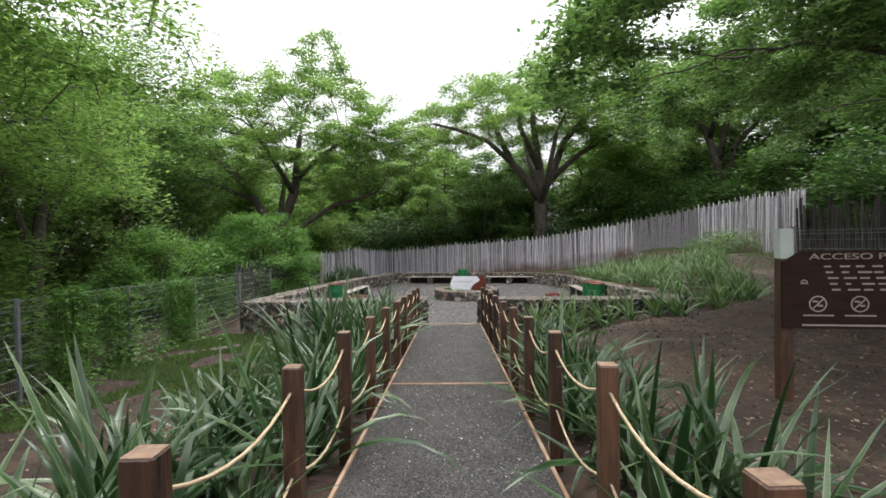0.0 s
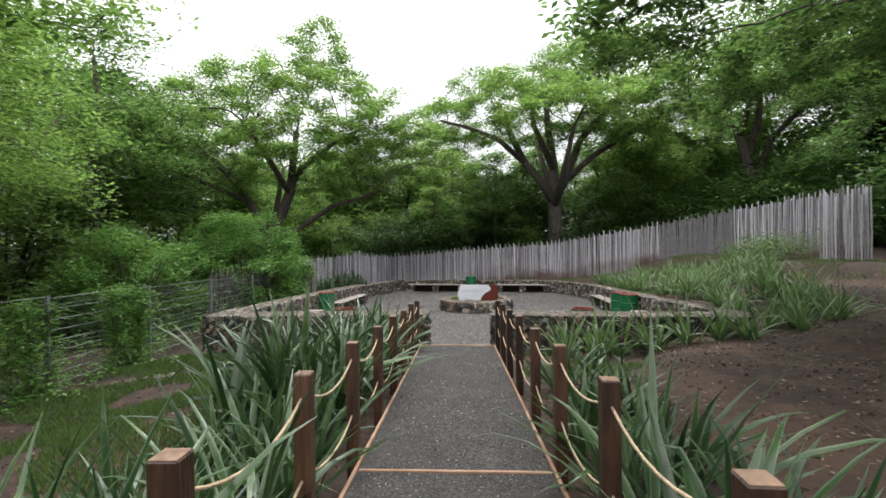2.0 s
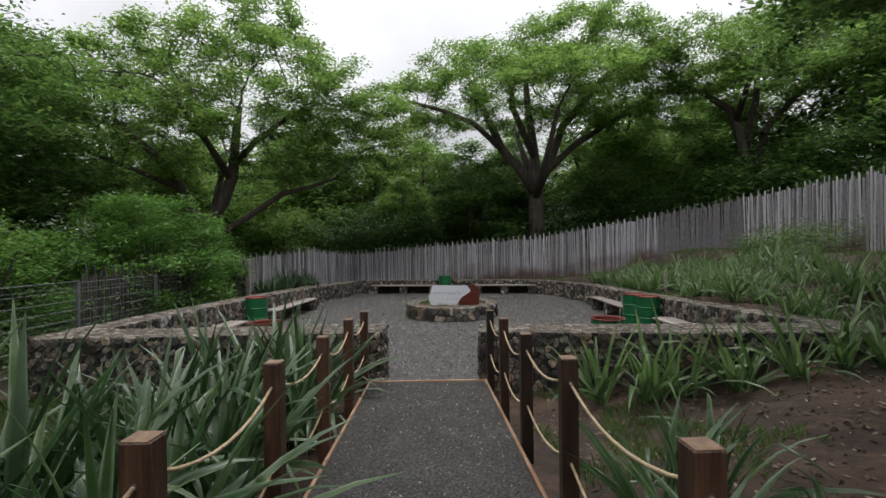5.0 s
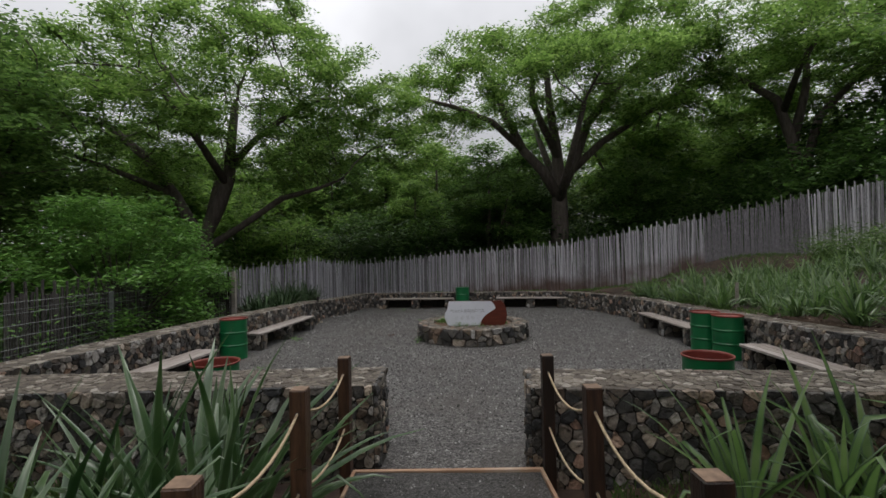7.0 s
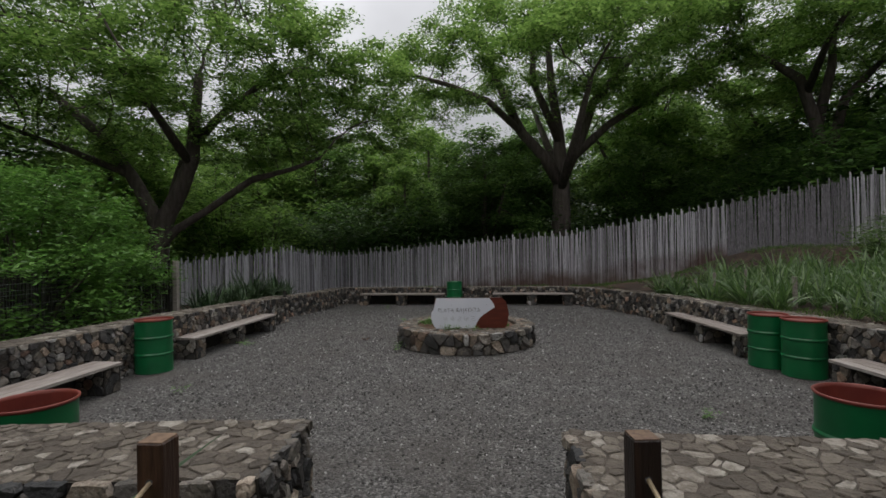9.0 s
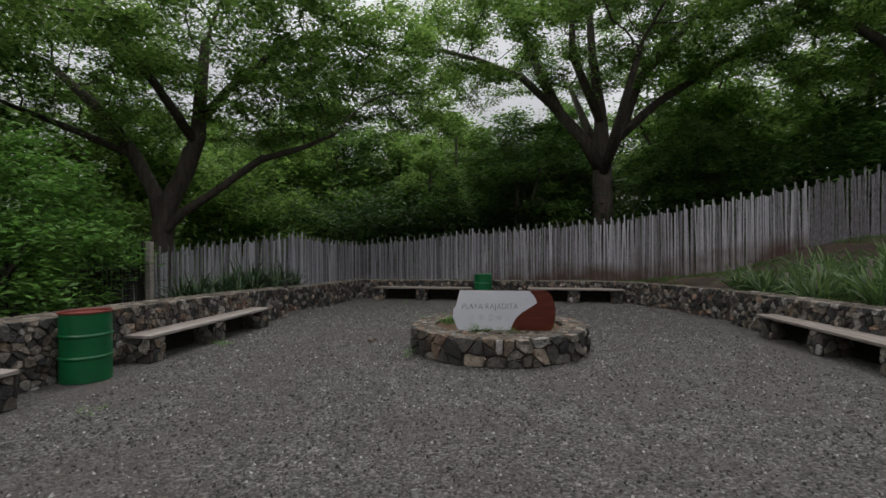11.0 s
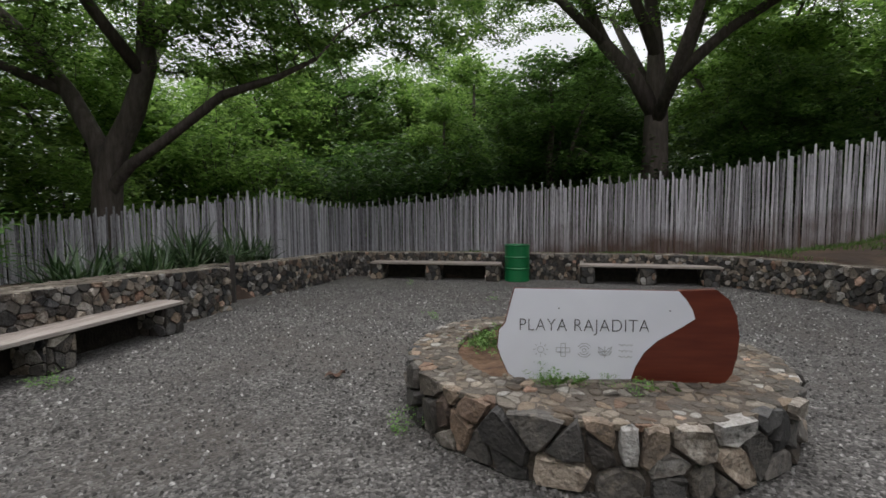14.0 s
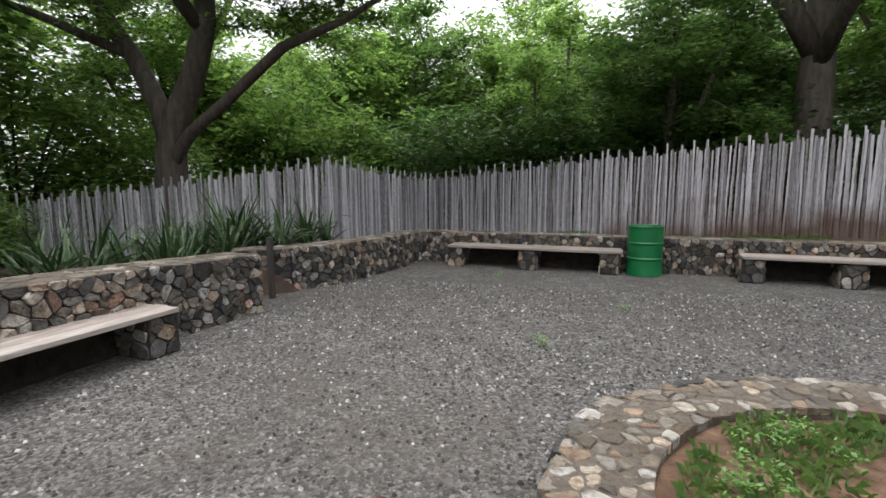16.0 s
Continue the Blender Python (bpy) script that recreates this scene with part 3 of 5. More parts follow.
def build_walls():
    stone_wall("wall_south_west", "low dry-stone wall in front of the yard with pale flat capstones", [(-5.9, 13.75), (-4.2, 13.75), (-2.4, 13.75), (-0.62, 13.75)], 0.8, [0.9, 0.9, 0.91, 0.92], size=0.105, ends=(0, 1), seed=2, capsize=0.09)
    stone_wall("wall_south_east", "low dry-stone wall in front of the yard behind strappy plants", [(0.93, 13.45), (2.6, 13.25), (4.4, 13.0), (6.3, 12.75)], 0.75, [0.95, 0.95, 0.97, 1.0], size=0.105, ends=(1, 0), seed=3, capsize=0.09)
    stone_wall("wall_west", "long rubble stone wall beside the benches with rusty red stones", [(-5.75, 13.4), (-5.5, 17), (-5.15, 20.5), (-4.85, 23.4), (-4.62, 24.8)], 0.6, [0.9, 0.86, 0.82, 0.76, 0.71], size=0.108, ends=(1, 1), seed=4, under=((-5, -4, 20.05, 23.2), (-5.3, -4.4, 14.7, 17.95)))
    stone_wall("wall_north_west", "rounded end of dark rubble wall past the gap", [(-5.4, 25.65), (-4.8, 26.05), (-4.38, 26.65), (-4.02, 28.2), (-3.9, 29.3)], 0.5, [0.64, 0.64, 0.65, 0.63, 0.62], size=0.105, ends=(1, 0), seed=5, capsize=0.15)
    stone_wall("wall_north", "low rubble wall below the pole fence", [(-3.9, 29.42), (-1, 29.12), (2, 28.76), (4.5, 28.36), (5.3, 27.7)], 0.45, [0.62, 0.62, 0.62, 0.62, 0.63], size=0.1, seed=6, capsize=0.15, sides=(1, 0), under=((-2.85, 0.1, 28, 29.6), (2.05, 4.65, 27, 29)))
    stone_wall("wall_north_east", "curved rubble wall on the slope side", [(5.2, 27.7), (5.8, 26.3), (6.2, 24.6)], 0.45, [0.63, 0.65, 0.68], size=0.105, seed=7, capsize=0.15, ends=(0, 1), sides=(1, 0))
    stone_wall("wall_east", "rubble stone wall beside benches and drums below planted slope", [(6.1, 23.9), (6.25, 21), (6.3, 17), (6.3, 12.9)], 0.5, [0.72, 0.76, 0.85, 0.98], size=0.108, seed=8, ends=(1, 0), sides=(1, 0), under=((5.7, 6.3, 19.6, 22.4), (5.7, 6.3, 14.5, 17.5)))


# ---- post and rope railing ----
def rope_line(pts, r, name, parent):
    v, f = tube(pts, [r] * len(pts), 5)
    return part(name, mesh_of(name, v, f, smooth=True), M["rope"], parent)


def build_rail(side):
    ys = [1.28 + 1.287 * i for i in range(-1, 10)]
    if side > 0:
        ys = [y - 0.12 if y < 8 else y for y in ys]
    posts = []
    for i, y in enumerate(ys):
        rng = random.Random(i * 7 + side)
        x = rail_x(side, y) + 0.03 * side
        g = path_z(y) - 0.35
        top = path_z(y) + 1.0 + rng.uniform(-0.015, 0.02)
        p = thing("rail_post", "square brown-stained timber post drilled for two ropes beside the path", "post", (x, y, g), rng.uniform(-4, 4), "posts of the rope railing")
        bm = bevelled(0.1, 0.1, top - g, 0.005)
        part("shaft", bm, M["post"], p)
        bm = bevelled(0.092, 0.092, 0.004, 0.001, top - g)
        part("end_grain_top", bm, M["posttop"], p, "paler end grain")
        # Dark discs on the faces stand for the shade inside the rope holes
        for h in (0.14, 0.62):
            for sgn in (-1, 1):
                v, f = tube([(0, sgn * 0.049, top - g - h), (0, sgn * 0.0525, top - g - h)], [0.013, 0.013], 10)
                part("rope_hole", mesh_of("rope_hole", v, f), M["ink"], p)
        posts.append((x, y, top))
    for a, b in zip(posts, posts[1:]):
        rng = random.Random(int(a[1] * 10) + side)
        for h, sag in ((0.14, 0.11), (0.62, 0.10)):
            rope = thing("guard_rope", "thin pale natural rope sagging between two railing posts", "rope", (a[0], a[1], a[2] - h), 0, "ropes of the railing")
            pts, s = [], sag + rng.uniform(-0.02, 0.03)
            for k in range(9):
                t = k / 8
                pts.append(((b[0] - a[0]) * t, 0.05 + (b[1] - a[1] - 0.1) * t, (b[2] - a[2]) * t - s * 4 * t * (1 - t)))
            rope_line(pts, 0.009, "rope_strand", rope)


for side in (-1, 1):
    build_rail(side)


# ---- drums ----
def drum(x, y, h=0.87, r=0.29, label="", cut=False, turn=0, z=0.0, plain=False):
    d = thing("open_drum" if cut else "steel_drum", label, "drum", (x, y, z), turn, "painted drums")
    n = 40
    prof = [(r - 0.01, 0.0), (r, 0.012), (r - 0.004, 0.03)]
    ribs = [h * 0.35, h * 0.66]
    for c in ribs:
        prof += [(r - 0.006, c - 0.025), (r + 0.006, c - 0.008), (r + 0.006, c + 0.008), (r - 0.006, c + 0.025)]
    prof += [(r - 0.006, h - 0.03)]
    verts, faces = [], []
    for i, (pr, pz) in enumerate(prof):
        for k in range(n):
            a = 2 * math.pi * k / n
            verts.append((pr * math.cos(a), pr * math.sin(a), pz))
    for i in range(len(prof) - 1):
        for k in range(n):
            faces.append((i * n + k, i * n + (k + 1) % n, (i + 1) * n + (k + 1) % n, (i + 1) * n + k))
    faces.append(tuple(reversed(range(n))))
    shell = mesh_of("shell", verts, faces, smooth=True)
    shell.set_sharp_from_angle(angle=radians(18))
    part("shell", shell, M["green"], d)
    v, f = [], []
    rim = [(r - 0.006, h - 0.03), (r + 0.006, h - 0.02), (r + 0.008, h - 0.004), (r, h), (r - 0.012, h - 0.004), (r - 0.014, h - 0.03)]
    for pr, pz in rim:
        for k in range(n):
            a = 2 * math.pi * k / n
            v.append((pr * math.cos(a), pr * math.sin(a), pz))
    for i in range(len(rim) - 1):
        for k in range(n):
            f.append((i * n + k, i * n + (k + 1) % n, (i + 1) * n + (k + 1) % n, (i + 1) * n + k))
    part("rim", mesh_of("rim", v, f, smooth=True), M["green" if plain else "red"], d, "green rolled rim" if plain else "red-oxide rolled rim")
    deep = 0.03 if not cut else h - 0.02
    v, f = [], []
    for pr, pz in ((r - 0.014, h - 0.028), (r - 0.014, h - deep - 0.005), (0.0001, h - deep - 0.005)):
        for k in range(n):
            a = 2 * math.pi * k / n
            v.append((pr * math.cos(a), pr * math.sin(a), pz))
    for i in range(2):
        for k in range(n):
            f.append((i * n + (k + 1) % n, i * n + k, (i + 1) * n + k, (i + 1) * n + (k + 1) % n))
    part("lid" if not cut else "inner_wall", mesh_of("lid", v, f), M["green" if plain else "red"], d, "green lid" if plain else "red-oxide painted inside")
    return d


TUB_L, TUB_R = (-2.87, 14.68), (3.3, 14.55)
drum(-4.74, 19.17, 0.9, label="green-painted steel drum with red rim against the stone wall")
drum(5.72, 18.3, label="green-painted steel drum with red rim, front one of a pair")
drum(5.6, 18.92, label="green-painted steel drum with red rim, behind its twin")
drum(0.6, 28.45, 0.85, label="all-green steel drum between two benches at the far wall", plain=True)
drum(TUB_L[0], TUB_L[1], 0.9, 0.29, "open green drum with red-oxide inside behind the front wall", cut=True)
drum(TUB_R[0], TUB_R[1], 0.9, 0.29, "open green drum with dented red rim behind the front wall", cut=True)


# ---- benches ----
def bench(a, b, depth, label, legs, h=0.42, boards=3):
    """Planks from a to b (front edge), lying back to the left of that way, on rubble piers."""
    o, d, nn, ln = frame_of(a, b)
    turn = math.degrees(math.atan2(d.y, d.x))
    t = thing("stone_bench", label, "bench", (a[0], a[1], 0), turn, "benches of the yard")
    w = depth / boards
    sg = 1 if depth > 0 else -1
    for i in range(boards):
        bm = bmesh.new()
        box(bm, random.uniform(-0.02, 0.02), ln + random.uniform(-0.02, 0.02), min(i * w, (i + 1) * w) + 0.005, max(i * w, (i + 1) * w) - 0.005, h - 0.045 + random.uniform(-0.003, 0.003), h)
        bmesh.ops.bevel(bm, geom=bm.edges[:], offset=0.005, segments=1, affect="EDGES")
        part("seat_plank", bm, M["bench"], t)
    for i, u in enumerate(legs):
        u0 = u * (ln - 0.34)
        p = part("stone_pier", bevelled_box(u0, u0 + 0.3, min(0.05 * sg, depth - 0.01 * sg), max(0.05 * sg, depth - 0.01 * sg), -0.02, h - 0.047), M["mortar"], t)
        rng = random.Random(i + int(ln * 10))
        for q0, q1, base in (((u0, 0.05 * sg), (u0 + 0.3, 0.05 * sg), 0), ((u0 + 0.3, 0.05 * sg), (u0 + 0.3, depth - 0.02 * sg), 0), ((u0, depth - 0.02 * sg), (u0, 0.05 * sg), 0)):
            oo, dd, pn, l2 = frame_of(q0, q1)
            for poly in cells(l2, h - 0.05, 0.14, i * 5 + int(l2 * 100), 0.85):
                def place(uu, vv, out, oo=oo, dd=dd, pn=pn):
                    c = oo + dd * uu + pn * (out * sg)
                    return (c.x, c.y, vv)
                stone_piece(poly, place, rng, 0.03, 0.007, "pier_stone", M["stone"], p)
    return t


def bevelled_box(x0, x1, y0, y1, z0, z1):
    bm = bmesh.new()
    box(bm, x0, x1, y0, y1, z0, z1)
    return bm


def build_benches():
    lab = "weathered grey plank bench on rubble piers against the stone wall"
    bench((-4.12, 23.3), (-4.42, 19.95), -0.5, lab, (0, 0.5, 1))
    bench((-4.5, 18.05), (-4.75, 14.6), -0.5, lab, (0, 0.5, 1))
    bench((-2.95, 28.6), (0.2, 28.2), 0.5, "long plank bench on low stone piers under the pole fence", (0, 0.5, 1))
    bench((1.95, 28.0), (4.75, 27.55), 0.5, "long plank bench on low stone piers beside the far drum", (0, 0.5, 1))
    bench((5.5, 19.5), (5.55, 22.5), -0.5, "weathered grey plank bench on rubble piers past the two drums", (0, 0.5, 1))
    bench((5.45, 14.4), (5.5, 17.6), -0.5, "weathered grey plank bench on rubble piers before the two drums", (0, 0.5, 1))


build_benches()


# ---- round planter and sign ----
PX, PY, PR = 0.71, 21.37, 1.44


def build_planter():
    pl = thing("round_planter", "round low planter ring of dark boulders with flat pale capstones", "planter", (PX, PY, 0))
    rng = random.Random(11)
    h, n = 0.42, 64
    inner = PR - 0.38
    v, f = [], []
    prof = [(PR - 0.03, -0.1), (PR - 0.03, h - 0.014), (inner, h - 0.014), (inner, 0.2)]
    for pr, pz in prof:
        for k in range(n):
            a = 2 * math.pi * k / n
            v.append((pr * math.cos(a), pr * math.sin(a), pz))
    for i in range(3):
        for k in range(n):
            f.append((i * n + k, i * n + (k + 1) % n, (i + 1) * n + (k + 1) % n, (i + 1) * n + k))
    part("ring_core", mesh_of("ring_core", v, f), M["capmortar"], pl)
    for poly in cells(2 * math.pi * PR, h, 0.185, 5, 0.85):
        def place(u, w, out):
            a = u / PR
            return ((PR - 0.03 + out) * math.cos(a), (PR - 0.03 + out) * math.sin(a), w)
        stone_piece(poly, place, rng, 0.085, 0.012, "ring_stone", M["stone"], pl)
    rm = (PR + inner) / 2
    for poly in cells(2 * math.pi * rm, 0.39, 0.085, 6, 0.75):
        def place(u, w, out):
            a = u / rm
            rr = inner - 0.01 + w
            return (rr * math.cos(a), rr * math.sin(a), h - 0.02 + out)
        stone_piece(poly, place, rng, 0.016, 0.006, "ring_capstone", M["ringcap"], pl, 0.005)
    bm = bmesh.new()
    edge = [(math.cos(a) * (inner + 0.01), math.sin(a) * (inner + 0.01)) for a in np.linspace(radians(222), radians(318), 14)]
    lo = [bm.verts.new((x, y, 0.3)) for x, y in edge]
    hi = [bm.verts.new((x, y, 0.402)) for x, y in edge]
    bm.faces.new(hi)
    bm.faces.new((hi[0], lo[0], lo[-1], hi[-1]))
    part("front_bed", bm, M["capmortar"], pl, "mortar bed before the sign")
    for poly in cells(1.4, 0.38, 0.085, 9, 0.8):
        cx, cy = sum(p[0] for p in poly) / len(poly) - 0.7, sum(p[1] for p in poly) / len(poly) - 1.03
        if math.hypot(cx, cy) < inner - 0.02 and abs(cx) < 0.68 + 0.3 * (-cy - 0.68):
            stone_piece(poly, lambda u, w, out: (u - 0.7, w - 1.03, h - 0.02 + out), rng, 0.016, 0.006, "ring_capstone", M["ringcap"], pl, 0.005)
    v, f = [(0, 0, 0.4)], []
    for j in range(1, 6):
        for k in range(n // 2):
            a = 4 * math.pi * k / n
            r = (inner + 0.02) * j / 5
            v.append((r * math.cos(a), r * math.sin(a), 0.4 - 0.05 * (j / 5) ** 2 + 0.02 * rng.uniform(-1, 1)))
    m = n // 2
    for k in range(m):
        f.append((0, 1 + k, 1 + (k + 1) % m))
    for j in range(4):
        for k in range(m):
            f.append((1 + j * m + k, 1 + (j + 1) * m + k, 1 + (j + 1) * m + (k + 1) % m, 1 + j * m + (k + 1) % m))
    part("planter_soil", mesh_of("planter_soil", v, f, smooth=True), M["soil"], pl, "red-brown soil")
    return pl


build_planter()


def text_mesh(body, size, depth=0.002, space=1.0):
    cu = bpy.data.curves.new("lettering", "FONT")
    cu.body, cu.size, cu.extrude, cu.space_character = body, size, depth, space
    cu.offset = -0.0022 if size < 0.115 else 0
    cu.align_x, cu.align_y = "LEFT", "BOTTOM"
    ob = new("lettering", cu)
    dg = bpy.context.evaluated_depsgraph_get()
    me = bpy.data.meshes.new_from_object(ob.evaluated_get(dg))
    bpy.data.objects.remove(ob)
    bpy.data.curves.remove(cu)
    return me


def prism(outline, y0, y1, name, mat, parent, label=""):
    bm = bmesh.new()
    a = [bm.verts.new((x, y0, z)) for x, z in outline]
    b = [bm.verts.new((x, y1, z)) for x, z in outline]
    bm.faces.new(a)
    bm.faces.new(list(reversed(b)))
    n = len(a)
    for i in range(n):
        bm.faces.new((a[i], b[i], b[(i + 1) % n], a[(i + 1) % n]))
    bmesh.ops.recalc_face_normals(bm, faces=bm.faces[:])
    return part(name, bm, mat, parent, label)


def strip(parent, x0, z0, x1, z1, w, y, mat, name="stroke"):
    d = Vector((x1 - x0, z1 - z0))
    n = Vector((-d.y, d.x)).normalized() * w / 2
    return [(x0 + n.x, z0 + n.y), (x1 + n.x, z1 + n.y), (x1 - n.x, z1 - n.y), (x0 - n.x, z0 - n.y)]


def strokes(lines, w, y, mat, name, parent, thick=0.0025):
    bm = bmesh.new()
    for pts in lines:
        for p, q in zip(pts, pts[1:]):
            if math.hypot(q[0] - p[0], q[1] - p[1]) < 1e-6:
                continue
            o = strip(parent, *p, *q, w, y, mat)
            a = [bm.verts.new((x, y, z)) for x, z in o]
            b = [bm.verts.new((x, y - thick, z)) for x, z in o]
            bm.faces.new(a); bm.faces.new(list(reversed(b)))
            for i in range(4):
                bm.faces.new((a[i], b[i], b[(i + 1) % 4], a[(i + 1) % 4]))
    bmesh.ops.recalc_face_normals(bm, faces=bm.faces[:])
    return part(name, bm, mat, parent, kind="stuff")


def arc(cx, cz, r, a0, a1, n=14):
    return [(cx + r * math.cos(radians(a0 + (a1 - a0) * i / n)), cz + r * math.sin(radians(a0 + (a1 - a0) * i / n))) for i in range(n + 1)]


def build_sign():
    s = thing("yard_sign", "white and varnished-wood sign board lettered PLAYA RAJADITA on the planter", "sign", (-0.025, 20.62, 0.395), SIGN_TURN)
    w, h = 1.5, 0.55
    kx, kz = 1.045, 1.15
    left = [(0.13, 0), (0.07, 0.04), (0.02, 0.14), (0.0, 0.2), (0.01, 0.30), (0.05, 0.34), (0.08, 0.45), (0.11, h)]
    white = [(0.13, 0), (0.87, 0.02)] + [(0.87, 0.02), (0.90, 0.1), (0.95, 0.18), (1.03, 0.25), (1.12, 0.30), (1.19, 0.34)][1:] + [(1.235, 0.38), (1.22, 0.43), (1.18, 0.49), (1.13, h - 0.01)] + list(reversed(left))[0:-1]
    red = [(0.874, 0.02), (1.42, 0.0), (1.465, 0.06), (1.495, 0.16), (1.505, 0.28), (1.485, 0.4), (1.44, 0.49), (1.36, h), (1.134, h - 0.01)] + [(1.184, 0.49), (1.224, 0.43), (1.239, 0.38), (1.194, 0.336), (1.123, 0.297), (1.033, 0.247), (0.954, 0.178), (0.904, 0.1)]
    white, red = [[(x * kx - (0.022 if 0.5 < x < 1.3 and z < 0.36 else 0), z * kz) for x, z in o] for o in (white, red)]
    prism([(x - 0.006, z + (0.004 if z > 0.3 else 0)) for x, z in white], 0.008, 0.016, "backing", M["mahogany"], s, "varnished wood behind the white sheet")
    prism(white, 0, 0.0075, "white_panel", M["white"], s, "matt white panel")
    prism(red, 0.002, 0.058, "wood_panel", M["mahogany"], s, "glossy reddish wood panel")
    whole = text_mesh("PLAYA RAJADITA", 0.112, 0.0015, 1.06)
    kt = 0.86 / max(v.co.x for v in whole.vertices)
    for word, lead in (("PLAYA", ""), ("RAJADITA", "PLAYA ")):
        for i, c in enumerate(word):
            before = text_mesh(lead + word[:i + 1], 0.112, 0.0015, 1.06)
            alone = text_mesh(c, 0.112, 0.0015, 1.06)
            shift = max(v.co.x for v in before.vertices) - max(v.co.x for v in alone.vertices)
            t = part("letter", alone, M["ink"], s)
            t.matrix_basis = pose(0.14 + shift * kt, -0.002, 0.32, 90, 0, 0)
            t.scale = (kt, 1.1, 1)
    zc = 0.215
    ic = []
    c = 0.29
    ic.append([arc(c, zc, 0.022, 0, 360)] + [[(c + 0.035 * math.cos(a), zc + 0.035 * math.sin(a)), (c + 0.05 * math.cos(a), zc + 0.05 * math.sin(a))] for a in [i * math.pi / 4 for i in range(8)]])
    c = 0.44
    ic.append([[(c - 0.045, zc - 0.015), (c + 0.045, zc - 0.015)], [(c - 0.045, zc + 0.015), (c + 0.045, zc + 0.015)], [(c - 0.015, zc - 0.045), (c - 0.015, zc + 0.045)], [(c + 0.015, zc - 0.045), (c + 0.015, zc + 0.045)], [(c - 0.045, zc - 0.015), (c - 0.045, zc + 0.015)], [(c + 0.045, zc - 0.015), (c + 0.045, zc + 0.015)], [(c - 0.015, zc - 0.045), (c + 0.015, zc - 0.045)], [(c - 0.015, zc + 0.045), (c + 0.015, zc + 0.045)]])
    c = 0.58
    ic.append([arc(c, zc, 0.012, 0, 360), arc(c, zc, 0.03, 20, 160), arc(c, zc, 0.03, 200, 340), arc(c, zc, 0.047, 30, 150), arc(c, zc, 0.047, 210, 330)])
    c = 0.715
    sprig = [[(c, zc - 0.05), (c, zc + 0.03)]]
    for sg in (-1, 1):
        for k, up in ((-0.035, 0.03), (-0.01, 0.035)):
            sprig.append([(c, zc + k), (c + sg * 0.018, zc + k + 0.02), (c + sg * 0.045, zc + k + up), (c + sg * 0.03, zc + k + 0.008), (c, zc + k)])
    ic.append(sprig)
    c = 0.85
    ic.append([[(c - 0.045 + 0.09 * i / 14, zc + k + 0.005 * math.sin(i * 1.4)) for i in range(15)] for k in (-0.04, 0.0, 0.04)])
    for lines in ic:
        strokes(lines, 0.0035, -0.0005, M["inklight"], "pictogram", s)
    for x, z in ((0.41, 0.5), (1.13, 0.49)):
        v, f = tube([(x, 0.004, z), (x, -0.003, z)], [0.005, 0.005], 8)
        part("screw", mesh_of("screw", v, f), M["ink"], s)
    for x in (0.4, 1.15):
        bm = bmesh.new()
        box(bm, x, x + 0.06, 0.06, 0.1, -0.15, 0.4)
        part("stake", bm, M["post"], s)


SIGN_TURN = 0.0
build_sign()


# ---- pole fences ----
def fence_pole(rng, h):
    """A crooked pole with the swollen knots of its trimmed side shoots."""
    r = rng.uniform(0.026, 0.036)
    pts, radii, z = [(0, 0, 0)], [r * 1.05], 0.0
    sx, sy = rng.uniform(-.02, .02), rng.uniform(-.015, .015)
    while z < h - 0.3:
        z += rng.uniform(0.17, 0.42)
        k = rng.uniform(1.12, 1.3)
        x, y = sx * math.sin(z * 1.4) + rng.uniform(-.004, .004), sy * math.sin(z * 1.9) + rng.uniform(-.004, .004)
        pts += [(x, y, z - 0.022), (x, y, z), (x, y, z + 0.016)]
        radii += [r, r * k, r * 0.96]
        r *= 0.985
    pts.append((sx * math.sin(h * 1.4), sy * math.sin(h * 1.9), h))
    radii.append(r * 0.95)
    v, f = tube(pts, radii, 5)
    return mesh_of("pole", v, f, [M["pole"]], smooth=False)


DARK_SHADED = []
POLES = [fence_pole(random.Random(50 + i), 2.5) for i in range(14)]


